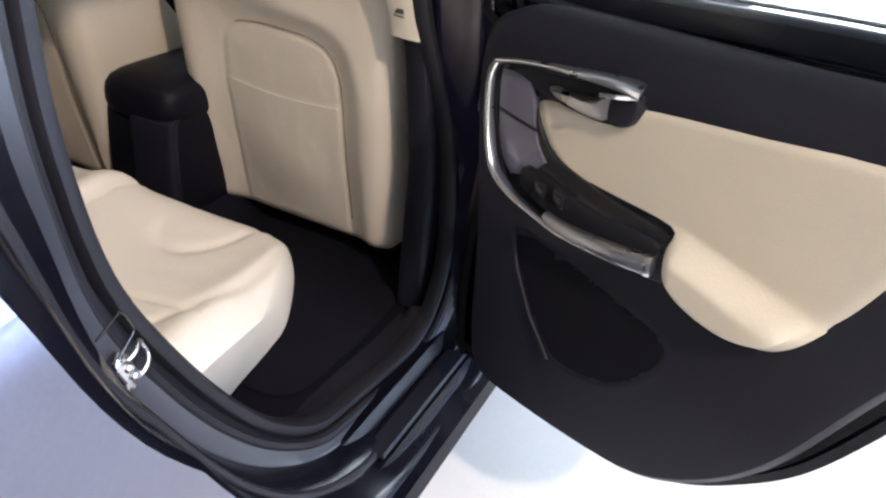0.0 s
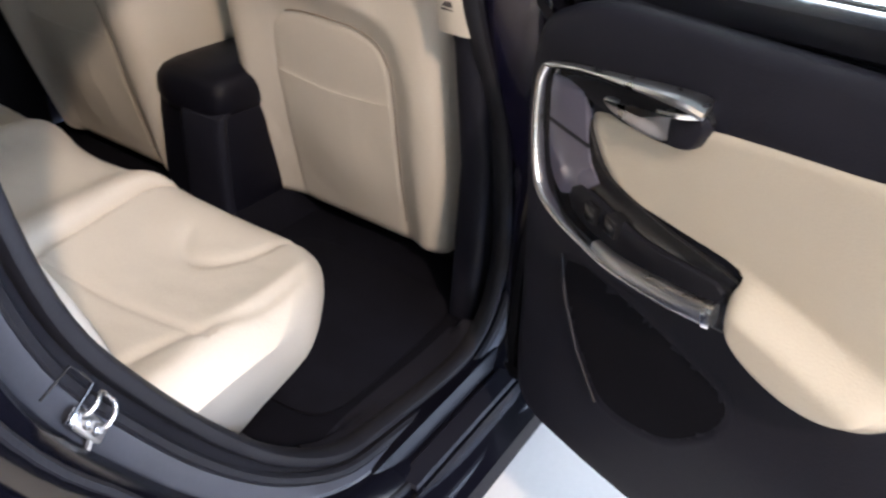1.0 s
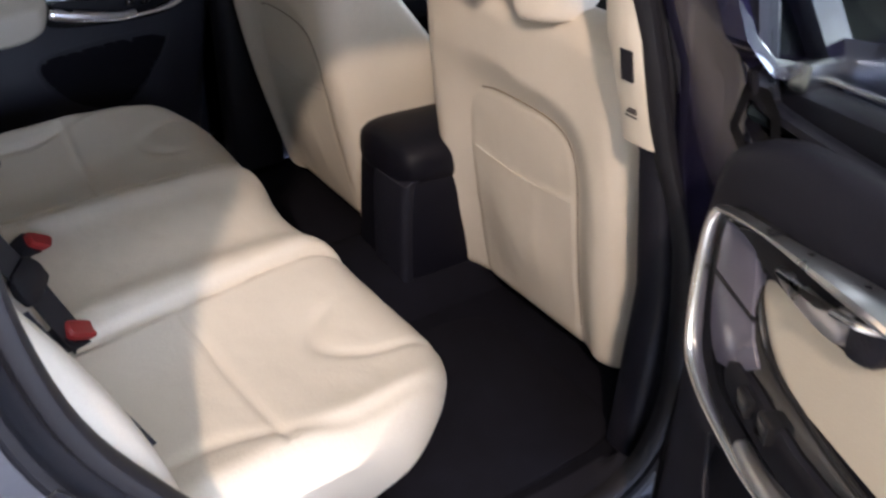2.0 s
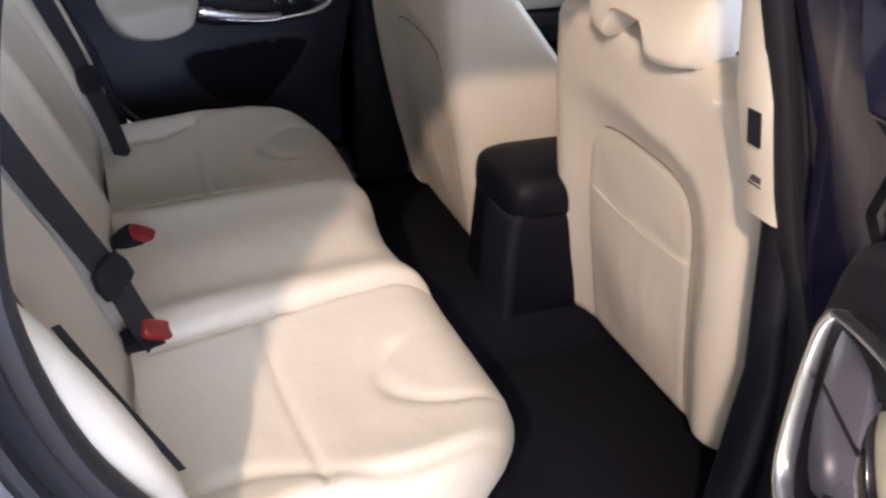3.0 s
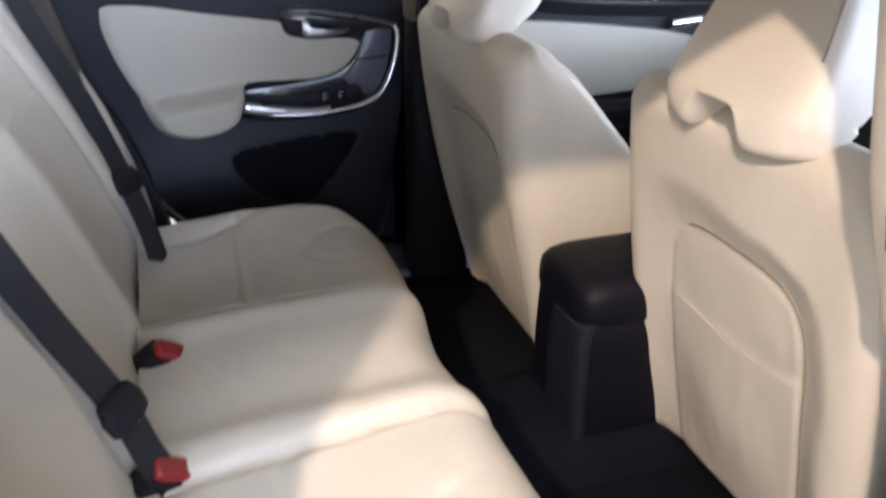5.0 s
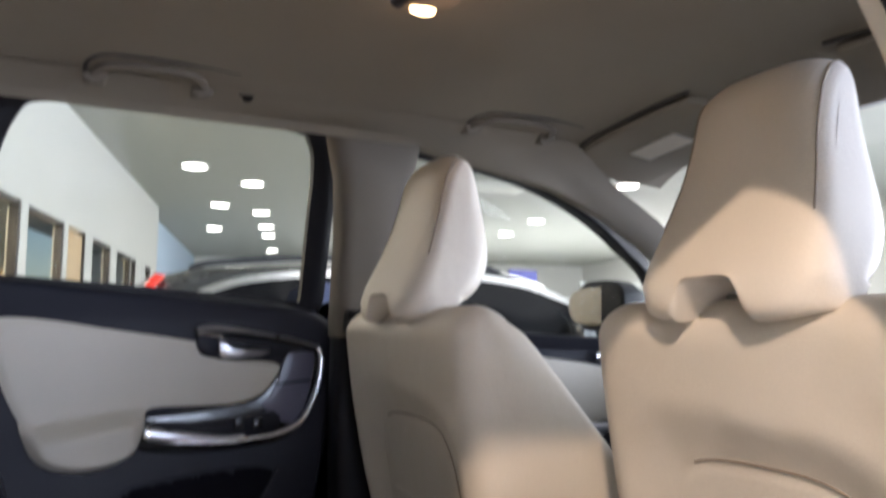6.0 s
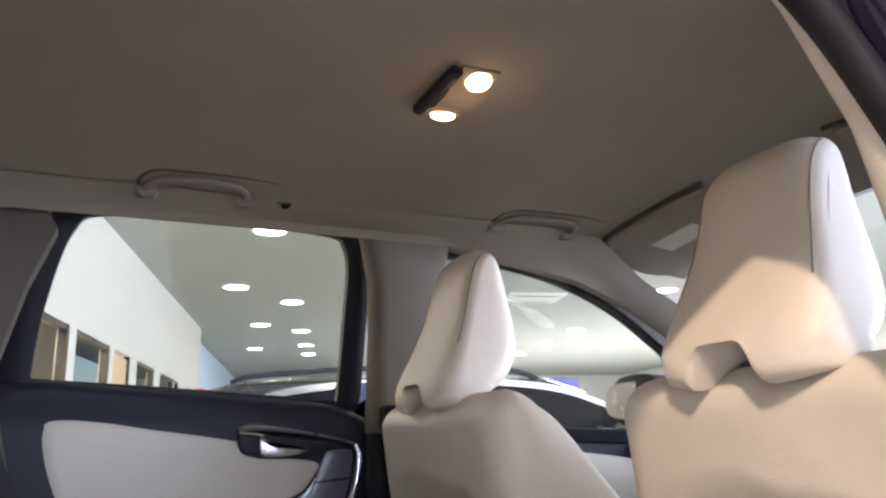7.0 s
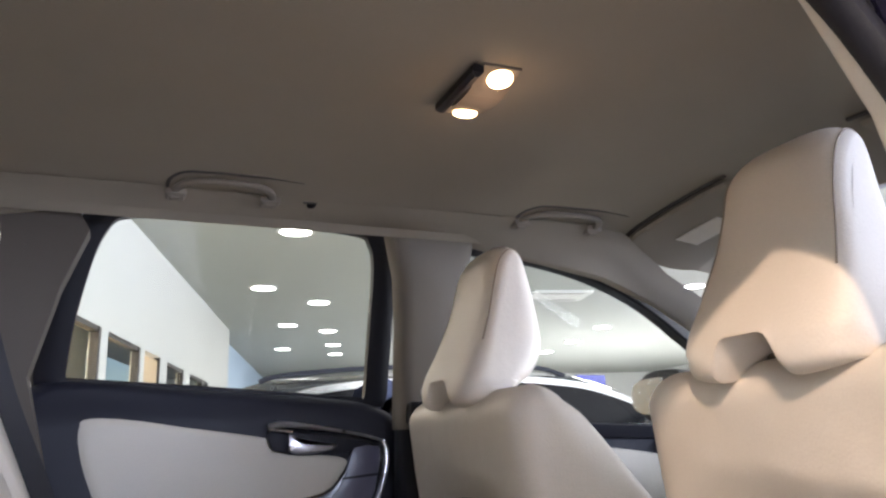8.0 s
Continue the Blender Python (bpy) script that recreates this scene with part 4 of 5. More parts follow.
# far door mirror
mr = thing("door_mirror", (0.90, 0.98, 1.07), "black door mirror housing with mirror glass", "car mirror")
part("housing", loft([ring((0.95 + dx, 1.0, 1.185), (0, 1, 0), (0, 0, 1), w, h, 3, 24) for dx, w, h in ((-0.05, 0.112, 0.072), (-0.042, 0.122, 0.082), (0.02, 0.12, 0.08), (0.07, 0.09, 0.06), (0.09, 0.05, 0.03))]), PLASTIC_SOFT, mr)
part("mirror_glass", loft([ring((0.899 - q, 1.0 - 0.45 * q, 1.185), (-0.435, 0.90, 0), (0, 0, 1), w, h, 3, 24) for q, w, h in ((-0.03, 0.100, 0.060), (0.006, 0.098, 0.058))]), CHROME, mr)
part("foot", sweep([(0.95, 0.98, 1.11), (0.95, 0.9, 1.08), (0.94, 0.82, 1.08)], 0.05, 0.04, (0, 0, 1)), PLASTIC, mr)

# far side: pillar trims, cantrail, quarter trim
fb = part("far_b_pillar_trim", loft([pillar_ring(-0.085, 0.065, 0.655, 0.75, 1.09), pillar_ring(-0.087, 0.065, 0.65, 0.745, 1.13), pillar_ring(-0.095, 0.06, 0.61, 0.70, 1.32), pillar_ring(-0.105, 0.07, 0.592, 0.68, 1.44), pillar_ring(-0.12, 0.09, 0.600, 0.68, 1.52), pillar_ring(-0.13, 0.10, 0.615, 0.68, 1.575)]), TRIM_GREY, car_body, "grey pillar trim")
part("far_b_pillar_lower", loft([pillar_ring(-0.07, 0.09, 0.665, 0.76, 0.40), pillar_ring(-0.08, 0.075, 0.665, 0.755, 0.9), pillar_ring(-0.08, 0.06, 0.66, 0.75, 1.095)]), PLASTIC_SOFT, car_body)
part("belt_guide", box(-0.075, -0.03, 0.625, 0.665, 1.10, 1.15, 0.006), PLASTIC_SOFT, fb)
bm = bmesh.new()
rail = ((-1.75, 1.40, 0), (-1.2, 1.47, 0), (-0.80, 1.545, 0), (-0.72, 1.570, 0), (-0.5, 1.575, 0), (-0.12, 1.566, 0), (0.05, 1.530, 0), (0.3, 1.494, 0), (0.46, 1.464, 0.2), (0.62, 1.404, 1), (0.75, 1.332, 1), (0.86, 1.252, 1), (0.97, 1.165, 1))
loft([[Vector((x, 0.50 + 0.06 * k, (roof_z(x, 0.5) - 0.003) * (1 - k) + (zz + 0.065) * k)), Vector((x, 0.575, (roof_z(x, 0.5) - 0.03) * (1 - k) + (zz + 0.040) * k)), Vector((x, 0.615, max(zz, 1.02))), Vector((x, 0.64, max(zz - 0.004, 1.0))), Vector((x, 0.66, max(zz + 0.02, 1.02))), Vector((x, 0.62, 1.61 * (1 - k) + (zz + 0.075) * k))] for x, zz, k in rail], cap=False, into=bm)
part("far_cantrail_trim", bm, HEADLINER, car_body, "grey cantrail and windscreen post trim")
for s in (1, -1):
    quarter = [((-0.80, 0.98), (-0.855, 1.20), (-0.81, 1.38), (-0.765, 1.50), (-0.80, 1.56), (-0.925, 1.56), (-0.925, 0.98)),
               ((-0.925, 1.50), (-0.925, 1.56), (-1.75, 1.56), (-1.75, 1.50)), ((-0.925, 0.98), (-0.925, 1.24), (-1.50, 1.24), (-1.50, 0.98)), ((-1.50, 0.98), (-1.50, 1.50), (-1.75, 1.50), (-1.75, 0.98))]
    bm = bmesh.new()
    for poly in quarter:
        loft([[Vector((x, s * y, z)) for x, z in poly] for y in (0.63, 0.70)], into=bm)
    part("quarter_trim", bm, QUARTER_SHADED, car_body, "grey rear quarter trim, darkened for shade", smooth=False)
    part("quarter_window", loft([[Vector((x, s * y, z)) for x, z in ((-0.92, 1.23), (-0.92, 1.505), (-1.505, 1.505), (-1.505, 1.23))] for y in (0.662, 0.668)]), GLASS, car_body, "clear rear quarter window", smooth=False).visible_shadow = False
    part("side_lower_trim", loft([[Vector((x + 0.07 * (s > 0) * (x > -1), s * y, z)) for x, z in ((-0.87, 0.98), (-0.79, 0.82), (-0.74, 0.62), (-0.72, 0.40), (-1.75, 0.40), (-1.75, 0.98))] for y in (0.66, 0.72)]), PLASTIC, car_body, smooth=False)
# remaining body: far flank, tail, nose
part("far_flank", loft([[Vector((x, 0.86, z)) for x, z in ((-2.1, 0.3), (-2.1, 1.0), (-1.9, 1.15), (-0.80, 1.15), (-0.80, 0.3))], [Vector((x, 0.94, z)) for x, z in ((-2.05, 0.32), (-2.05, 0.98), (-1.85, 1.12), (-0.80, 1.12), (-0.80, 0.32))]]), PAINT, car_body, smooth=False)
part("far_sill", box(-0.8, 1.3, 0.80, 0.93, 0.25, 0.44, 0.03), PAINT, car_body)
part("tailgate", loft([[Vector((x + dx, y, z)) for y, z in ((-0.75, 0.4), (-0.78, 1.0), (-0.60, 1.60), (0.60, 1.60), (0.78, 1.0), (0.75, 0.4))] for x, dx in ((-2.0, 0), (-1.9, 0.02))]), PAINT, car_body, smooth=False)
part("load_floor", box(-1.9, -1.0, -0.70, 0.70, 0.60, 0.66), CARPET, car_body)
part("bonnet", loft([ring((x, 0, (z0 + z1) / 2), (0, 1, 0), (0, 0, 1), w, (z1 - z0) / 2, 5, 28) for x, w, z0, z1 in ((1.25, 0.93, 0.28, 1.10), (1.6, 0.94, 0.28, 1.06), (2.1, 0.92, 0.28, 0.98), (2.4, 0.82, 0.32, 0.86), (2.48, 0.7, 0.38, 0.75))]), PAINT, car_body)
# near front door, closed, seen from outside past the open door
def nskin(x, z, n):
    return Vector((x, out_y(z) - n, z))


nd = thing("front_door", (0.6, -0.93, 0.36), "closed blue-black front car door with a bright waist strip", "car door")
# same body paint as the quarter panel, its dark reflection put into colour
part("door_skin", plate([(p.x, p.y) for p in curve_pts([(.17, .38), (.6, .37), (1.15, .38), (1.2, .7), (1.16, 1.08), (.6, 1.13), (.03, 1.155), (.0, 1.10), (.06, .9), (.15, .6)], 4)], nskin, -0.06, 0.0, 0.012), PAINT_DARK_REFLECTION, nd)
part("waist_strip", sweep([nskin(x, z, 0.006) for x, z in ((-0.005, 1.195), (0.155, 1.184), (0.6, 1.155), (1.02, 1.13))], 0.024, 0.034, (0, 0, 1)), CHROME, nd, "bright metal waist strip")
nh = [(-.02, 1.215), (.3, 1.195), (.7, 1.168), (.98, 1.15), (.90, 1.27), (.74, 1.37), (.56, 1.45), (.36, 1.50), (.12, 1.53), (-.02, 1.535), (-.06, 1.50), (-.035, 1.36)]
nhp = [(p.x, p.y) for p in curve_pts(nh, 4)]
nfr = [[nskin(u, z, n) for u, z in offset(nhp, o)] for n, o in ((-0.03, 0.0), (-0.010, 0.003), (-0.006, 0.012), (-0.010, 0.024), (-0.04, 0.024))]
part("window_frame", loft([*nfr, nfr[0]], cap=False), PILLAR_PAINT, nd, "gloss black window frame")
part("window_glass", loft([[nskin(u, z, n) for u, z in nhp] for n in (-0.030, -0.024)]), GLASS_DARK_CABIN, nd, "green-tinted side window", smooth=False).visible_shadow = False
part("door_handle", sweep(curve_pts([nskin(.20, 1.02, 0.0), nskin(.24, 1.03, 0.03), nskin(.36, 1.035, 0.035), nskin(.42, 1.03, 0.0)], 4, False), 0.03, 0.03, (0, 0, 1)), PAINT, nd)
nm = thing("door_mirror", (0.96, -1.05, 1.07), "blue-black door mirror housing with mirror glass", "car mirror")
part("housing", loft([ring((0.96 + dx, -1.06, 1.10), (0, 1, 0), (0, 0, 1), w, h, 3.4, 24) for dx, w, h in ((-0.04, 0.128, 0.082), (-0.035, 0.135, 0.09), (0.02, 0.13, 0.085), (0.07, 0.10, 0.06), (0.09, 0.05, 0.03))]), PILLAR_PAINT, nm)
part("mirror_glass", loft([ring((x, -1.06, 1.10), (0, 1, 0), (0, 0, 1), w, h, 3.4, 24) for x, w, h in ((0.918, 0.115, 0.07), (0.912, 0.113, 0.068))]), CHROME, nm)
part("foot", sweep([(0.96, -1.0, 1.08), (0.96, -0.95, 1.07), (0.96, -0.90, 1.08)], 0.06, 0.04, (0, 0, 1)), PLASTIC, nm)
part("windscreen", loft([[Vector((x, y, z)) for y in np.linspace(-0.62, 0.62, 9)] for x, z in ((0.86, 1.50), (1.1, 1.32), (1.35, 1.12))], cap=False, closed=False), GLASS, car_body).visible_shadow = False
part("screen_post", sweep([(0.30, -0.60, 1.52), (0.7, -0.63, 1.38), (1.0, -0.68, 1.18), (1.2, -0.72, 1.05)], 0.08, 0.09, (0, 0, 1)), PILLAR_PAINT, car_body)
single("dashboard", loft([[Vector((x, y, z)) for x, z in ((0.88, 0.60), (0.86, 0.90), (0.92, 1.02), (1.05, 1.06), (1.4, 1.09), (1.4, 0.60))] for y in np.linspace(-0.72, 0.72, 6)]), PLASTIC_SOFT, "black soft-touch dashboard under the windscreen", "dashboard")

wheel = thing("steering_wheel", (0.66, -0.37, 0.92), "black leather steering wheel in front of the driver", "steering wheel")
wa, wb = Vector((0, 1, 0)), Vector((-0.42, 0, 0.91)).normalized()
wh = Vector((0.62, -0.37, 1.0))
wn_ = wa.cross(wb)
rim_pts = [wh + wa * (0.185 * math.cos(q)) + wb * (0.185 * math.sin(q)) for q in np.linspace(0, 2 * math.pi, 49)]
part("rim", loft([ring(p, (p - wh).normalized(), wn_, 0.016, 0.016, 2, 10) for p in rim_pts], cap=False), PLASTIC_SOFT, wheel)
part("hub", loft([ring(wh + wn_ * q, wa, wb, r, r * 0.8, 2.6, 20) for q, r in ((-0.02, 0.05), (0.0, 0.075), (0.02, 0.07), (0.03, 0.05))]), PLASTIC, wheel)
for q in (0.0, math.pi, -math.pi / 2):
    e_ = wa * math.cos(q) + wb * math.sin(q)
    part("spoke", sweep([wh + e_ * 0.05, wh + e_ * 0.12, wh + e_ * 0.18], 0.035, 0.02, wn_, 3), SILVER, wheel)
part("column", sweep([wh, wh + Vector((0.12, 0, -0.06)), wh + Vector((0.27, 0, -0.12))], 0.07, 0.07, (0, 1, 0), 2.4), PLASTIC_SOFT, wheel)

# ---- front seats ----
def front_seat(xt, yc, label, foot_half, lean, rest):
    seat = thing("front_seat", (xt + 0.3, yc, 0.37), label, "car seat", "front seats")
    zb, zt = 0.430, 1.150

    def back_x(z):
        k = (z - zb) / (zt - zb)
        return xt + 0.125 * (1 - k) - 0.012 * math.sin(k * math.pi) + lean * min(max((1.0 - z) / 0.5, 0), 1.15) ** 1.4

    def half(z):
        return foot_half + (0.279 - foot_half) * sm(0.42, 0.85, z)

    def inward(u, z):
        """Distance inside the arched back panel."""
        f = ((abs(u) / 0.160) ** 3.6 + (max(z - 0.80, 0) / 0.150) ** 3.6) ** (1 / 3.6)
        return (1 - f) * 0.155

    def relief(u, z):
        """How deep the back lies under its outer rim."""
        q = inward(u, z)
        d = 0.022 * sm(-0.060 - 0.020 * sm(-0.03, 0.05, u), 0.006, q) + 0.0026 * math.exp(-((q - 0.006) / 0.006) ** 2)
        edge = 0.792 + 0.012 * (u / 0.15) ** 2
        d -= 0.0022 * sm(edge + 0.005, edge - 0.007, z) * sm(0.0, 0.012, q)
        d -= 0.010 * math.exp(-((z - 0.62) / 0.11) ** 2) * sm(0.02, 0.13, q)
        d += 0.0016 * noise.noise(Vector((u * 14, z * 11, yc * 3))) + 0.0009 * noise.noise(Vector((u * 40, z * 22, 2.0)))
        return d

    def depth(z):
        return 0.055 + 0.245 * min(max((1.12 - z) / 0.33, 0), 1) ** 0.9

    rows = []
    zs = [zb + (zt - zb) * q for q in (0, 0.006, 0.016, 0.03, 0.045)] + list(np.linspace(zb + 0.04, zt - 0.058, 92)) + [zt - 0.058 + 0.058 * math.sin(q) for q in np.linspace(0.15, 1.5, 12)]
    for z in zs:
        bx, w, D = back_x(z), half(z), depth(z)
        top = math.sqrt(max(1 - max((z - zt + 0.058) / 0.058, 0) ** 2, 0.004))
        bot = math.sqrt(max(1 - max((zb + 0.035 - z) / 0.035, 0) ** 2, 0.02))
        w -= 0.055 * (1 - top) + 0.020 * (1 - bot)
        rim = 0.055
        pts = []
        for u in np.linspace(-(w - rim), w - rim, 84):
            pts.append((bx + relief(u, z), u))
        for q in np.linspace(0.12, 1.0, 9):
            th = q * math.pi / 2
            pts.append((bx + rim * 0.8 * (1 - math.cos(th)), w - rim + rim * math.sin(th)))
        fr = bx + 0.06 + D
        for q in (0.25, 0.5, 0.75):
            pts.append((bx + 0.044 + (fr - 0.03 - bx - 0.044) * q, w + 0.006 * math.sin(q * math.pi)))
        for q in np.linspace(0.0, 1.0, 7):
            th = q * math.pi / 2
            pts.append((fr - 0.03 + 0.03 * math.sin(th), w - 0.03 + 0.03 * math.cos(th)))
        ctr = bx + 0.06 + min(D, 0.075)
        for u in np.linspace(w - 0.05, -(w - 0.05), 17):
            pts.append((ctr + (fr - ctr) * sm(0.13, w - 0.045, abs(u)), u))
        for q in np.linspace(1.0, 0.0, 7):
            th = q * math.pi / 2
            pts.append((fr - 0.03 + 0.03 * math.sin(th), -(w - 0.03 + 0.03 * math.cos(th))))
        for q in (0.75, 0.5, 0.25):
            pts.append((bx + 0.044 + (fr - 0.03 - bx - 0.044) * q, -(w + 0.006 * math.sin(q * math.pi))))
        for q in np.linspace(1.0, 0.12, 9):
            th = q * math.pi / 2
            pts.append((bx + rim * 0.8 * (1 - math.cos(th)), -(w - rim + rim * math.sin(th))))
        mid = bx + 0.06
        rows.append([Vector((mid + (x - mid) * min(top, 0.45 + 0.55 * bot), yc + u, z)) for x, u in pts])
    back = part("backrest", loft(rows), LEATHER, seat, "cream leather backrest with a recessed back panel")
    # seam round the arched panel, and the pocket's hem
    arch = [(-0.160, 0.50), (-0.160, 0.62), (-0.160, 0.74), (-0.159, 0.84), (-0.152, 0.890), (-0.130, 0.926), (-0.085, 0.945), (0.0, 0.950), (0.07, 0.947), (0.105, 0.939)]
    on_back = lambda u, z, n=0.0: Vector((back_x(z) + relief(u, z) - n, yc + u, z))
    part("seam", sweep([on_back(p.x, p.y, 0.0004) for p in curve_pts([(u, z, 0) for u, z in arch], 6, False)], 0.0042, 0.0036, (1, 0, 0), 2, 6), LEATHER_SEAM, back, "dark seam line")
    part("pocket_hem", sweep([on_back(u, 0.787 + 0.012 * (u / 0.15) ** 2, -0.0006) for u in np.linspace(-0.145, 0.145, 15)], 0.003, 0.0024, (1, 0, 0), 2.4, 8), LEATHER, back, "stitched hem of the map pocket")
    # cushion and base
    part("cushion", loft([ring((x, yc, 0.625), (0, 1, 0), (0, 0, 1), 0.262 - d, 0.115 - d, 3.6, 32) for x, d in ((xt + 0.22, 0.05), (xt + 0.23, 0.015), (xt + 0.3, 0), (xt + 0.55, 0), (xt + 0.62, 0.02), (xt + 0.65, 0.06))]), LEATHER, seat)
    part("side_cover", box(xt + 0.22, xt + 0.58, yc - 0.255, yc + 0.255, 0.43, 0.54, 0.02), PLASTIC, seat)
    for s in (-0.2, 0.2):
        part("rail", box(xt + 0.24, xt + 0.62, yc + s - 0.025, yc + s + 0.025, 0.37, 0.44, 0.006), PLASTIC_SOFT, seat)
    # headrest: leaning hood with a notch between two lobes below
    prof = curve_pts([(-0.032, 1.135, 0), (-0.024, 1.180, 0), (0.005, 1.240, 0), (0.029, 1.300, 0), (0.046, 1.365, 0), (0.060, 1.415, 0), (0.088, 1.442, 0), (0.120, 1.428, 0), (0.142, 1.375, 0), (0.157, 1.300, 0), (0.158, 1.230, 0), (0.130, 1.178, 0), (0.085, 1.148, 0), (0.030, 1.126, 0), (-0.012, 1.118, 0)], 4)

    def slice_at(v):
        av = abs(v)
        sq = max(1 - av ** 4.2, 0) ** (1 / 2.6)
        pts = []
        for p in prof:
            mid = 0.062 + 0.20 * (p.y - 1.28) * (p.y > 1.15)
            x = mid + (p.x - mid) * (0.25 + 0.75 * sq)
            z = 1.28 + (p.y - 1.28) * (1 - 0.10 * av ** 3 - 0.10 * (1 - sq) * (p.y > 1.28))
            w = 0.140 - 0.033 * sm(1.14, 1.38, p.y)
            y = w * v
            g = math.exp(-(y / 0.050) ** 8)
            roof = 1.174 - 0.10 * max(x - 0.03, 0)
            if z < roof:
                z += (roof - z) * g
            pts.append(Vector((xt + x + rest, yc + y, z)))
        return pts
    hr = part("headrest", loft([slice_at(math.sin(q * math.pi / 2)) for q in np.linspace(-1, 1, 57)]), LEATHER, seat, "cream leather headrest")
    for v in (-0.90, 0.90):
        line = slice_at(v)[8:30]
        part("headrest_seam", sweep([p + Vector((-0.0004, math.copysign(0.0004, v), 0)) for p in line], 0.0030, 0.0030, (0.3, 1, 0.2), 2, 6), LEATHER_SEAM, hr)
    for s in (-1, 1):
        part("post", sweep([(xt + 0.065, yc + s * 0.034, 1.13), (xt + 0.070, yc + s * 0.034, 1.21)], 0.012, 0.012, (1, 0, 0), 2, 10), CHROME, seat)
        part("post_collar", loft([ring((xt + 0.065, yc + s * 0.034, z), (1, 0, 0), (0, 1, 0), r, r, 2.4, 14) for z, r in ((1.142, 0.016), (1.154, 0.016), (1.157, 0.012))]), TRIM_GREY, seat)
    return seat


front_seat(0.045, -0.324, "cream leather driver's seat, stitched back panel", 0.266, 0.016, 0.0)
front_seat(-0.095, 0.365, "cream leather passenger seat, set further back", 0.244, 0.028, 0.012)

# ---- console between the seats ----
con = thing("centre_console", (0.3, 0.01, 0.42), "black plastic centre console with a padded lid", "console")
part("body", loft([ring((x, 0.0, (z0 + z1) / 2), (0, 1, 0), (0, 0, 1), w, (z1 - z0) / 2, 5, 32) for x, w, z0, z1 in ((0.010, 0.090, 0.43, 0.715), (0.016, 0.104, 0.41, 0.725), (0.05, 0.111, 0.40, 0.73), (0.4, 0.112, 0.40, 0.71), (0.88, 0.12, 0.40, 0.68))]), CONSOLE_BLACK, con)
# rear face plate, bowed
plate_rows = []
for z, bow in ((0.400, 0.012), (0.405, 0.004), (0.46, 0.0), (0.58, -0.006), (0.66, -0.008), (0.690, -0.004), (0.700, 0.010)):
    plate_rows.append(ring((0.018 + bow, -0.044, z), (0, 1, 0), (1, 0, 0), 0.064, 0.018, 4, 24))
part("rear_plate", loft(plate_rows), PLASTIC, con, "charcoal rear face plate")
part("lid", loft([ring((x, 0.0, 0.705 + 0.3 * h), (0, 1, 0), (0, 0, 1), w, h, 2.8, 32) for x, w, h in ((-0.002, 0.062, 0.020), (0.002, 0.084, 0.038), (0.010, 0.099, 0.050), (0.026, 0.108, 0.057), (0.06, 0.112, 0.061), (0.12, 0.113, 0.062), (0.30, 0.113, 0.062), (0.36, 0.108, 0.05), (0.385, 0.085, 0.03))]), CONSOLE_BLACK, con, "black padded armrest lid")

# ---- rear bench ----
bench = thing("rear_seat", (-0.6, 0, 0.37), "cream leather rear bench seat, sewn in panels", "car seat")


def cushion_top(x, y):
    """Height of the rear cushion."""
    a = abs(y + 0.085) * 1.0
    z = 0.705
    k = (x + 0.72) / 0.45
    z += 0.022 * math.sin(min(max(k, 0), 1) * math.pi * 0.62)
    z -= 0.020 * math.exp(-((a - 0.36) / 0.14) ** 2) * (1 - sm(0.55, 1.0, k) * 0.6)
    z += 0.018 * math.exp(-((a - 0.60) / 0.06) ** 2)
    z += 0.017 * math.exp(-((a - 0.16) / 0.04) ** 2)

    def groove(d, w=0.008, h=0.010):
        return h * math.exp(-(d / w) ** 2)
    z += 0.0025 * noise.noise(Vector((x * 9, y * 9, 0.3))) + 0.0012 * noise.noise(Vector((x * 26, y * 20, 1.7)))
    z -= groove(a - 0.185 - 0.03 * (1 - k), 0.009, 0.019)
    if 0.21 < a < 0.58:
        z -= groove(x + 0.545 - 0.05 * (a - 0.4), 0.008, 0.0055)
    z -= groove(a - 0.575 + 0.06 * (x + 0.28) + 0.085 * sm(-0.44, -0.64, x), 0.014, 0.006 + 0.002 * sm(-0.50, -0.44, x))
    u = math.hypot((x + 0.27) / 0.14, (a - 0.40) / 0.085)
    if a > 0.28:
        z -= groove((u - 1.0) * 0.085, 0.010, 0.0065) * (0.15 + 0.85 * max(sm(-0.04, 0.04, a - 0.40), sm(-0.33, -0.38, x)))
    return z


def front_edge(y):
    a = abs(y + 0.085)
    return -0.252 + 0.012 * math.exp(-((a - 0.40) / 0.15) ** 2) - 0.02 * math.exp(-(a / 0.13) ** 2) - 0.165 * (1 - math.sqrt(max(1 - max((a - 0.455) / 0.177, 0) ** 2, 0)))


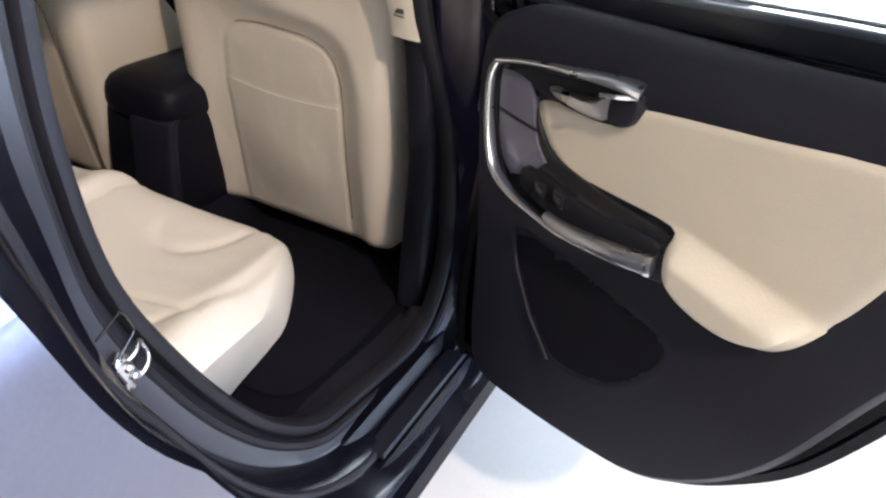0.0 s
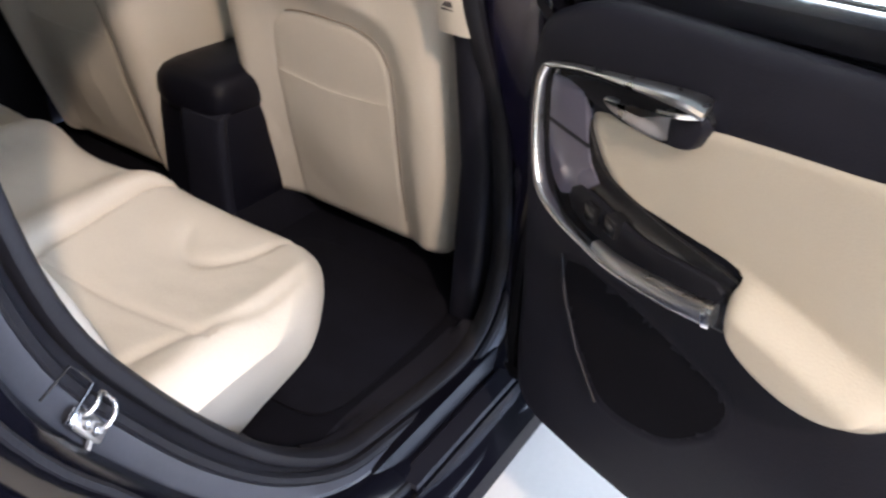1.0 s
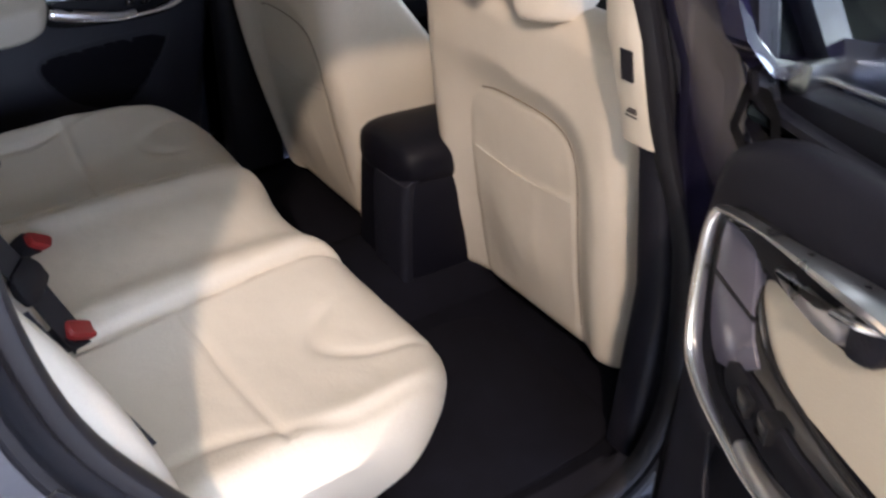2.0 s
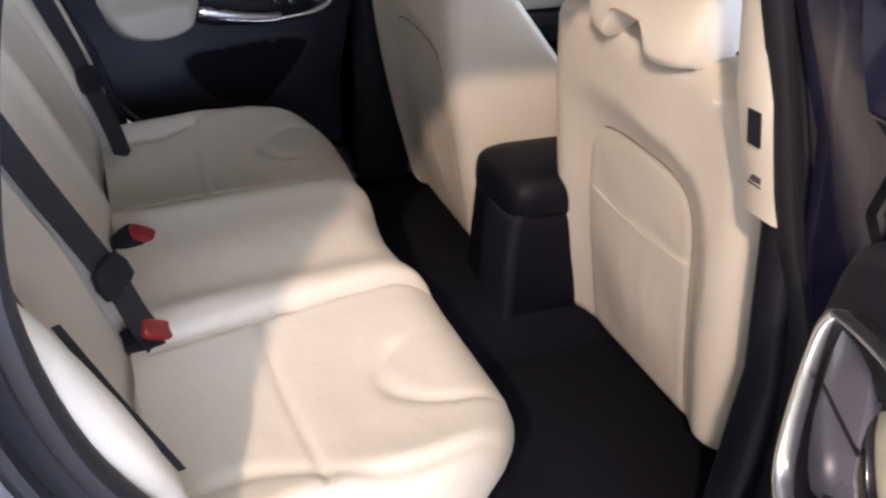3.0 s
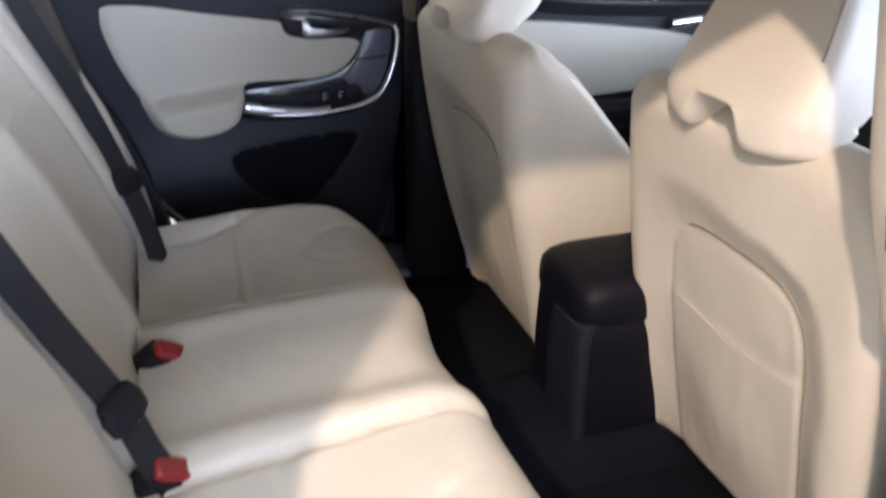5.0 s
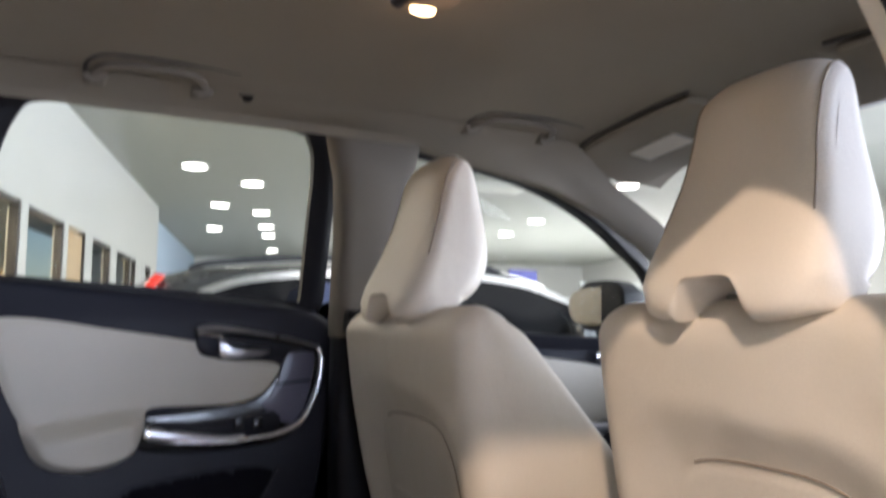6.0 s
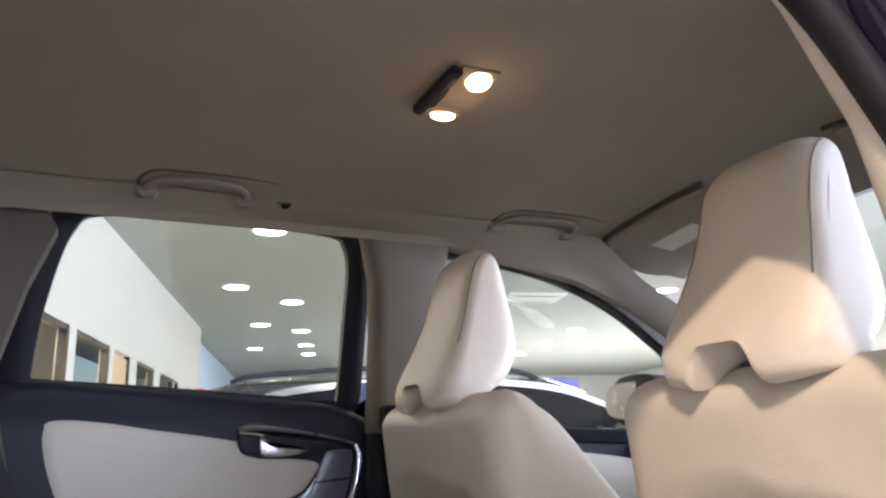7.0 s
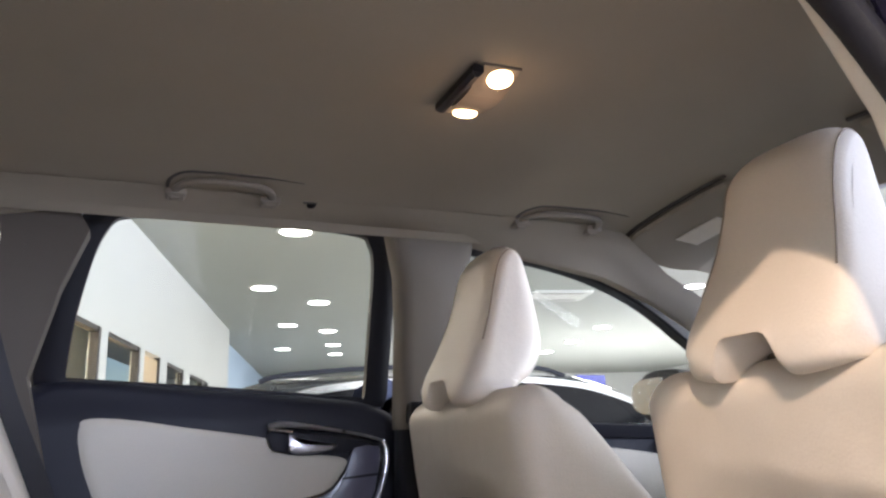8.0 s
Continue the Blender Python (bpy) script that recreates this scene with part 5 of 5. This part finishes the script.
rows = []
ycs = [-0.085 + 0.63 * math.sin(q * math.pi / 2) * 0.35 + 0.63 * q * 0.65 for q in np.linspace(-1, 1, 230)]
for y in ycs:
    fx = front_edge(y)
    end = max((abs(y + 0.085) - 0.56) / 0.07, 0) ** 2
    r = []
    for x in np.linspace(-0.74, fx - 0.08, 84):
        r.append(Vector((x, y, cushion_top(x, y) - 0.05 * end)))
    zf = cushion_top(fx - 0.08, y) - 0.05 * end
    tuck = -math.copysign(0.09 * sm(0.40, 0.63, abs(y + 0.085)), y + 0.085)
    for th in np.linspace(0.1, 1.0, 10):
        a_ = th * math.pi / 2
        r.append(Vector((fx - 0.08 + 0.10 * math.sin(a_), y + tuck * 0.35 * th, zf - 0.10 * (1 - math.cos(a_)))))
    for q in (0.25, 0.5, 0.75, 1.0):
        r.append(Vector((fx + 0.02 - 0.09 * q ** 1.5, y + tuck * (0.35 + 0.65 * q), zf - 0.10 + (0.47 - zf + 0.10) * q)))
    r += [Vector((-0.5, y + tuck, 0.45)), Vector((-0.74, y + tuck, 0.45))]
    rows.append(r)
part("cushion", loft(rows), LEATHER, bench, "cream leather rear cushion, grooved between places")
part("base", box(-0.74, -0.46, -0.68, 0.50, 0.37, 0.47, 0.02), PLASTIC, bench)

# backrest: leans back, bolstered
def back_pt(v, y, n=0.0):
    """v metres up along the backrest."""
    a = abs(y + 0.06)
    lean = radians(23)
    out = 0.020 * math.exp(-((a - 0.57) / 0.07) ** 2) + 0.012 * math.exp(-((a - 0.17) / 0.045) ** 2)
    out -= 0.014 * math.exp(-((a - 0.37) / 0.12) ** 2)
    out -= 0.012 * math.exp(-((a - 0.205) / 0.009) ** 2) + 0.009 * math.exp(-((a - 0.52) / 0.008) ** 2)
    out += 0.025 * math.sin(min(v / 0.62, 1) * math.pi)
    if 0.21 < a < 0.51:
        out -= 0.008 * math.exp(-((v - 0.40) / 0.007) ** 2)
    out += 0.05 * sm(0.59, 0.66, a) + 0.003 * noise.noise(Vector((v * 8, y * 8, 4.0)))
    return Vector((-0.735 + (out + n) * math.cos(lean) - v * math.sin(lean), y, 0.665 + v * math.cos(lean) + (out + n) * math.sin(lean)))


rows = []
vs = list(np.linspace(0.0, 0.62, 64))
for y in np.linspace(-0.705, 0.60, 136):
    end = max((abs(y + 0.0525) - 0.60) / 0.0525, 0) ** 2 * 0.03
    r = [back_pt(v, y, -end) for v in vs]
    for th in np.linspace(0.15, 1.0, 6):
        a_ = th * math.pi / 2
        r.append(back_pt(0.62 + 0.045 * math.sin(a_), y, -0.05 * (1 - math.cos(a_)) - end))
    r += [back_pt(0.64, y, -0.14), back_pt(0.0, y, -0.14)]
    rows.append(r)
part("backrest", loft(rows), LEATHER, bench, "cream leather rear backrest with bolsters")
for yy, ww in ((-0.37, 0.13), (0.37, 0.13), (0.0, 0.11)):
    c = back_pt(0.70, yy, -0.06)
    part("headrest", loft([ring(c + Vector((-0.012 * j, 0, 0.0)) + Vector((0, 0, (j / 10 - 0.5) * 0.15)), (0, 1, 0), (1, 0, 0), ww * math.sin(math.pi * (0.06 + 0.88 * j / 10)) ** 0.35, 0.045 * math.sin(math.pi * (0.06 + 0.88 * j / 10)) ** 0.5, 3, 24) for j in range(11)]), LEATHER, bench)


# ---- seat belts ----
def belt(path, label, slider=None, slider_dir=None, nrm=Vector((0.92, -0.1, 0.39)), half=0.024):
    b = thing("seat_belt", path[-1], label, "seat belt", "rear seat belts")
    pts = curve_pts(path, 6, False)
    rows = []
    for i, p in enumerate(pts):
        t_ = (pts[min(i + 1, len(pts) - 1)] - pts[max(i - 1, 0)]).normalized()
        side = t_.cross(nrm).normalized()
        nn = side.cross(t_).normalized()
        rows.append([p + side * half + nn * 0.0008, p - side * half + nn * 0.0008, p - side * half - nn * 0.0008, p + side * half - nn * 0.0008])
    part("webbing", loft(rows), BELT, b, "black woven belt webbing")
    if slider:
        p = Vector(slider)
        t_ = Vector(slider_dir).normalized()
        side = t_.cross(nrm).normalized()
        nn = side.cross(t_).normalized()
        part("tongue", loft([ring(p + t_ * q, side, nn, w, h, 3, 18) for q, w, h in ((-0.028, 0.026, 0.006), (-0.022, 0.034, 0.011), (0.0, 0.036, 0.013), (0.02, 0.030, 0.010), (0.026, 0.02, 0.006))]), PLASTIC_SOFT, b, "black plastic belt tongue")
        part("latch_plate", loft([ring(p - t_ * q, side, nn, 0.013, 0.0015, 4, 10) for q in (0.026, 0.06)]), STEEL, b)
    return b


on = lambda v, y, n=0.012: back_pt(v, y, n)
belt([Vector((-0.935, -0.230, 1.25)), Vector((-0.881, -0.246, 1.124)), Vector((-0.8155, -0.262, 0.97)), Vector((-0.7495, -0.258, 0.814)), Vector((-0.722, -0.285, 0.750)), Vector((-0.703, -0.285, 0.70))], "black centre belt hanging across the cream backrest", (-0.747, -0.259, 0.812), (-0.40, 0.10, 0.90), Vector((0.72, -0.55, 0.42)))
belt([Vector((-0.961, 0.601, 1.403)), Vector((-0.883, 0.567, 1.170)), Vector((-0.802, 0.543, 0.981)), Vector((-0.746, 0.509, 0.823)), Vector((-0.715, 0.436, 0.748)), Vector((-0.699, 0.368, 0.700))], "black outer belt hanging beside the far door", (-0.745, 0.508, 0.824), (-0.35, 0.3, 0.85), Vector((0.6, -0.65, 0.45)))
belt([Vector((-0.790, -0.648, 1.020)), Vector((-0.752, -0.649, 0.923)), Vector((-0.719, -0.650, 0.845)), Vector((-0.701, -0.651, 0.802))], "black outer belt lying edge-on by the bolster", nrm=Vector((0.25, 0.95, 0.10)), half=0.0045)


def buckle(at, d, label):
    b = thing("belt_buckle", at, label, "belt buckle", "rear belt buckles")
    at, d = Vector(at), Vector(d).normalized()
    up = d.cross(Vector((1, 0.12, 0))).normalized()
    side = up.cross(d).normalized()
    part("housing", loft([ring(at + d * q, side, up, w, h, 4.5, 20) for q, w, h in ((-0.045, 0.028, 0.014), (-0.038, 0.032, 0.019), (0.0, 0.034, 0.021), (0.016, 0.033, 0.020))]), PLASTIC_SOFT, b)
    part("release_button", loft([ring(at + d * q, side, up, w, h, 4.5, 20) for q, w, h in ((0.012, 0.029, 0.0165), (0.024, 0.0285, 0.016), (0.028, 0.025, 0.012))]), RED, b, "red release button")
    return b


buckle((-0.705, 0.008, 0.704), (0.70, -0.25, 0.66), "black belt buckle with red button between the seats")
buckle((-0.712, -0.276, 0.704), (0.66, -0.30, 0.68), "black belt buckle with red button between the seats")

# fixed side bolsters between backrest and doors
for s_, yy, x_, w_ in ((-1, -0.698, -0.642, 0.052), (1, 0.668, -0.672, 0.052)):
    rows = []
    for j in range(13):
        k = j / 12
        z = 0.60 + 0.68 * k
        fx = x_ - 0.20 * k - 0.07 * k * k + 0.015 * math.sin(k * math.pi)
        q = math.sin(math.pi * (0.10 + 0.82 * k)) ** 0.3
        rows.append(ring((fx - 0.10, yy + s_ * -0.01 * (1 - k), z), (0, 1, 0), (1, 0, 0), w_ * q, 0.10 * q, 2.4, 22))
    part("side_bolster", loft(rows), LEATHER, bench, "cream leather side bolster")

# ---- roof fittings ----
dome = thing("dome_lamp", (-0.195, -0.055, 1.60), "rear roof lamp with two lit warm lenses", "interior lamp")
part("housing", loft([[Vector((x, -0.030 + y, z + 0.005)) for y, z in ((-0.092, 1.602), (-0.09, 1.594), (-0.02, 1.577), (0.02, 1.577), (0.09, 1.594), (0.092, 1.602))] for x in (-0.220, -0.218, -0.162, -0.158)]), TRIM_GREY, dome, smooth=False)
part("switch_bar", box(-0.240, -0.222, -0.12, 0.03, 1.580, 1.602, 0.006), PLASTIC_SOFT, dome, "black switch bar")
for s_ in (-1, 1):
    nl = Vector((0, s_ * 0.24, -0.97)).normalized()
    tl = Vector((0, 0.97, s_ * 0.24)).normalized()
    cl = Vector((-0.184, -0.030 + s_ * 0.067, 1.5905))
    part("lens", loft([ring(cl + nl * q, (1, 0, 0), tl, w, w, 2.2, 20) for q, w in ((-0.004, 0.020), (0.002, 0.019), (0.005, 0.013))]), DOME, dome, "lit warm lens")
lampd = bpy.data.lights.new("dome_bulb", "POINT")
lampd.energy, lampd.color, lampd.shadow_soft_size = 0.2, (1.0, 0.62, 0.34), 0.03
lo = new("dome_bulb", lampd)
lo.location = (-0.185, -0.05, 1.535)


def grab(x0, x1, label):
    """A handle folded up against the headliner; a dark strip imitates its shadow gap."""
    g = thing("grab_handle", ((x0 + x1) / 2, 0.48, roof_z(x0, 0.48)), label, "grab handle", "roof grab handles")

    def on(x, y, n):
        return Vector((x, y, roof_z(x, y) - n))
    bar = curve_pts([on(x0, 0.525, 0.002), on(x0 + 0.004, 0.505, 0.006), on(x0 + 0.016, 0.470, 0.010), on(x0 + 0.045, 0.455, 0.008), on((x0 + x1) / 2, 0.452, 0.008), on(x1 - 0.045, 0.455, 0.008), on(x1 - 0.016, 0.470, 0.010), on(x1 - 0.004, 0.505, 0.006), on(x1, 0.525, 0.002)], 5, False)
    part("bar", sweep(bar, 0.017, 0.011, (0, 0.25, 1), 2.6, 12), HANDLE_GREY, g, "grey grip bar")
    rim = curve_pts([on(x0 - 0.012, 0.520, 0.0), on(x0 - 0.008, 0.470, 0.0), on(x0 + 0.018, 0.436, 0.0), on(x0 + 0.06, 0.430, 0.0), on((x0 + x1) / 2, 0.428, 0.0), on(x1 - 0.02, 0.430, 0.0), on(x1 + 0.05, 0.440, 0.0)], 5, False)
    # dark strip laid on the headliner where a recess would cast shade
    part("recess", sweep(rim, 0.008, 0.005, (0, 0.1, 1), 2.6, 8, taper=lambda k: 1.0 - 0.6 * sm(0.7, 1.0, k)), BROWN_AND_GAP_SHADE, g, "dark strip for the shadow gap round the handle")
    for q in (x0 + 0.006, x1 - 0.006):
        part("mount", box(q - 0.020, q + 0.020, 0.505, 0.545, roof_z(q, 0.525) - 0.012, roof_z(q, 0.525) + 0.01, 0.005), HANDLE_GREY, g)
        part("cap", box(q - 0.010, q + 0.010, 0.512, 0.530, roof_z(q, 0.525) - 0.015, roof_z(q, 0.525) - 0.011, 0.002), HANDLE_GREY, g, "screw cap")
    return g


grab(-0.615, -0.415, "grey rear roof grab handle, folded up")
grab(0.165, 0.375, "grey front roof grab handle, folded up")
hk = thing("coat_hook", (-0.335, 0.52, 1.56), "small dark coat hook under the roof edge", "coat hook")
part("base_plate", box(-0.352, -0.322, 0.510, 0.532, roof_z(-0.34, 0.52) - 0.004, roof_z(-0.34, 0.52) + 0.01, 0.002), BROWN_AND_GAP_SHADE, hk)
part("hook", sweep(curve_pts([(-0.340, 0.525, 1.565), (-0.338, 0.518, 1.556), (-0.331, 0.510, 1.554), (-0.328, 0.505, 1.558)], 4, False), 0.010, 0.007, (1, 0, 0), 2.4, 8), PLASTIC_SOFT, hk)


def sun_visor(yc, label):
    v = thing("sun_visor", (0.62, yc, 1.53), label, "sun visor", "sun visors")

    def on(x, y, n):
        return Vector((x, y, roof_z(x, y) - n))
    rows = []
    for y in [yc + q * 0.205 for q in (-1, -0.985, -0.95, -0.6, -0.2, 0.2, 0.6, 0.95, 0.985, 1)]:
        e = abs(y - yc) / 0.205
        k = 0.35 + 0.65 * math.sqrt(max(1 - max((e - 0.93) / 0.07, 0) ** 2, 0))
        rows.append([on(0.610 + dx * k, y, n) for dx, n in ((-0.125, 0.010), (-0.120, 0.018), (-0.10, 0.022), (0.10, 0.030), (0.125, 0.027), (0.130, 0.018), (0.10, 0.008), (-0.11, 0.003))])
    flap = part("flap", loft(rows), HEADLINER, v, "grey padded flap")
    # the visor's shadow on the headliner, built as a dark strip
    part("visor_gap_shade", sweep([on(0.478, yc + q, 0.003) for q in np.linspace(-0.21, 0.21, 9)], 0.010, 0.008, (0, 0, 1), 2.4, 8), BROWN_AND_GAP_SHADE, v, "dark strip for the shadow gap behind the visor")
    part("mirror_cover", loft([[on(0.610 + dx, y, n) for dx, n in ((-0.030, 0.022), (-0.030, 0.0285), (0.035, 0.0315), (0.035, 0.022))] for y in (yc - 0.06, yc + 0.09)]), TRIM_CREAM, flap, "pale vanity mirror cover", smooth=False)
    return v


sun_visor(0.375, "grey folded sun visor with a pale mirror cover")
sun_visor(-0.36, "grey folded sun visor with a pale mirror cover")
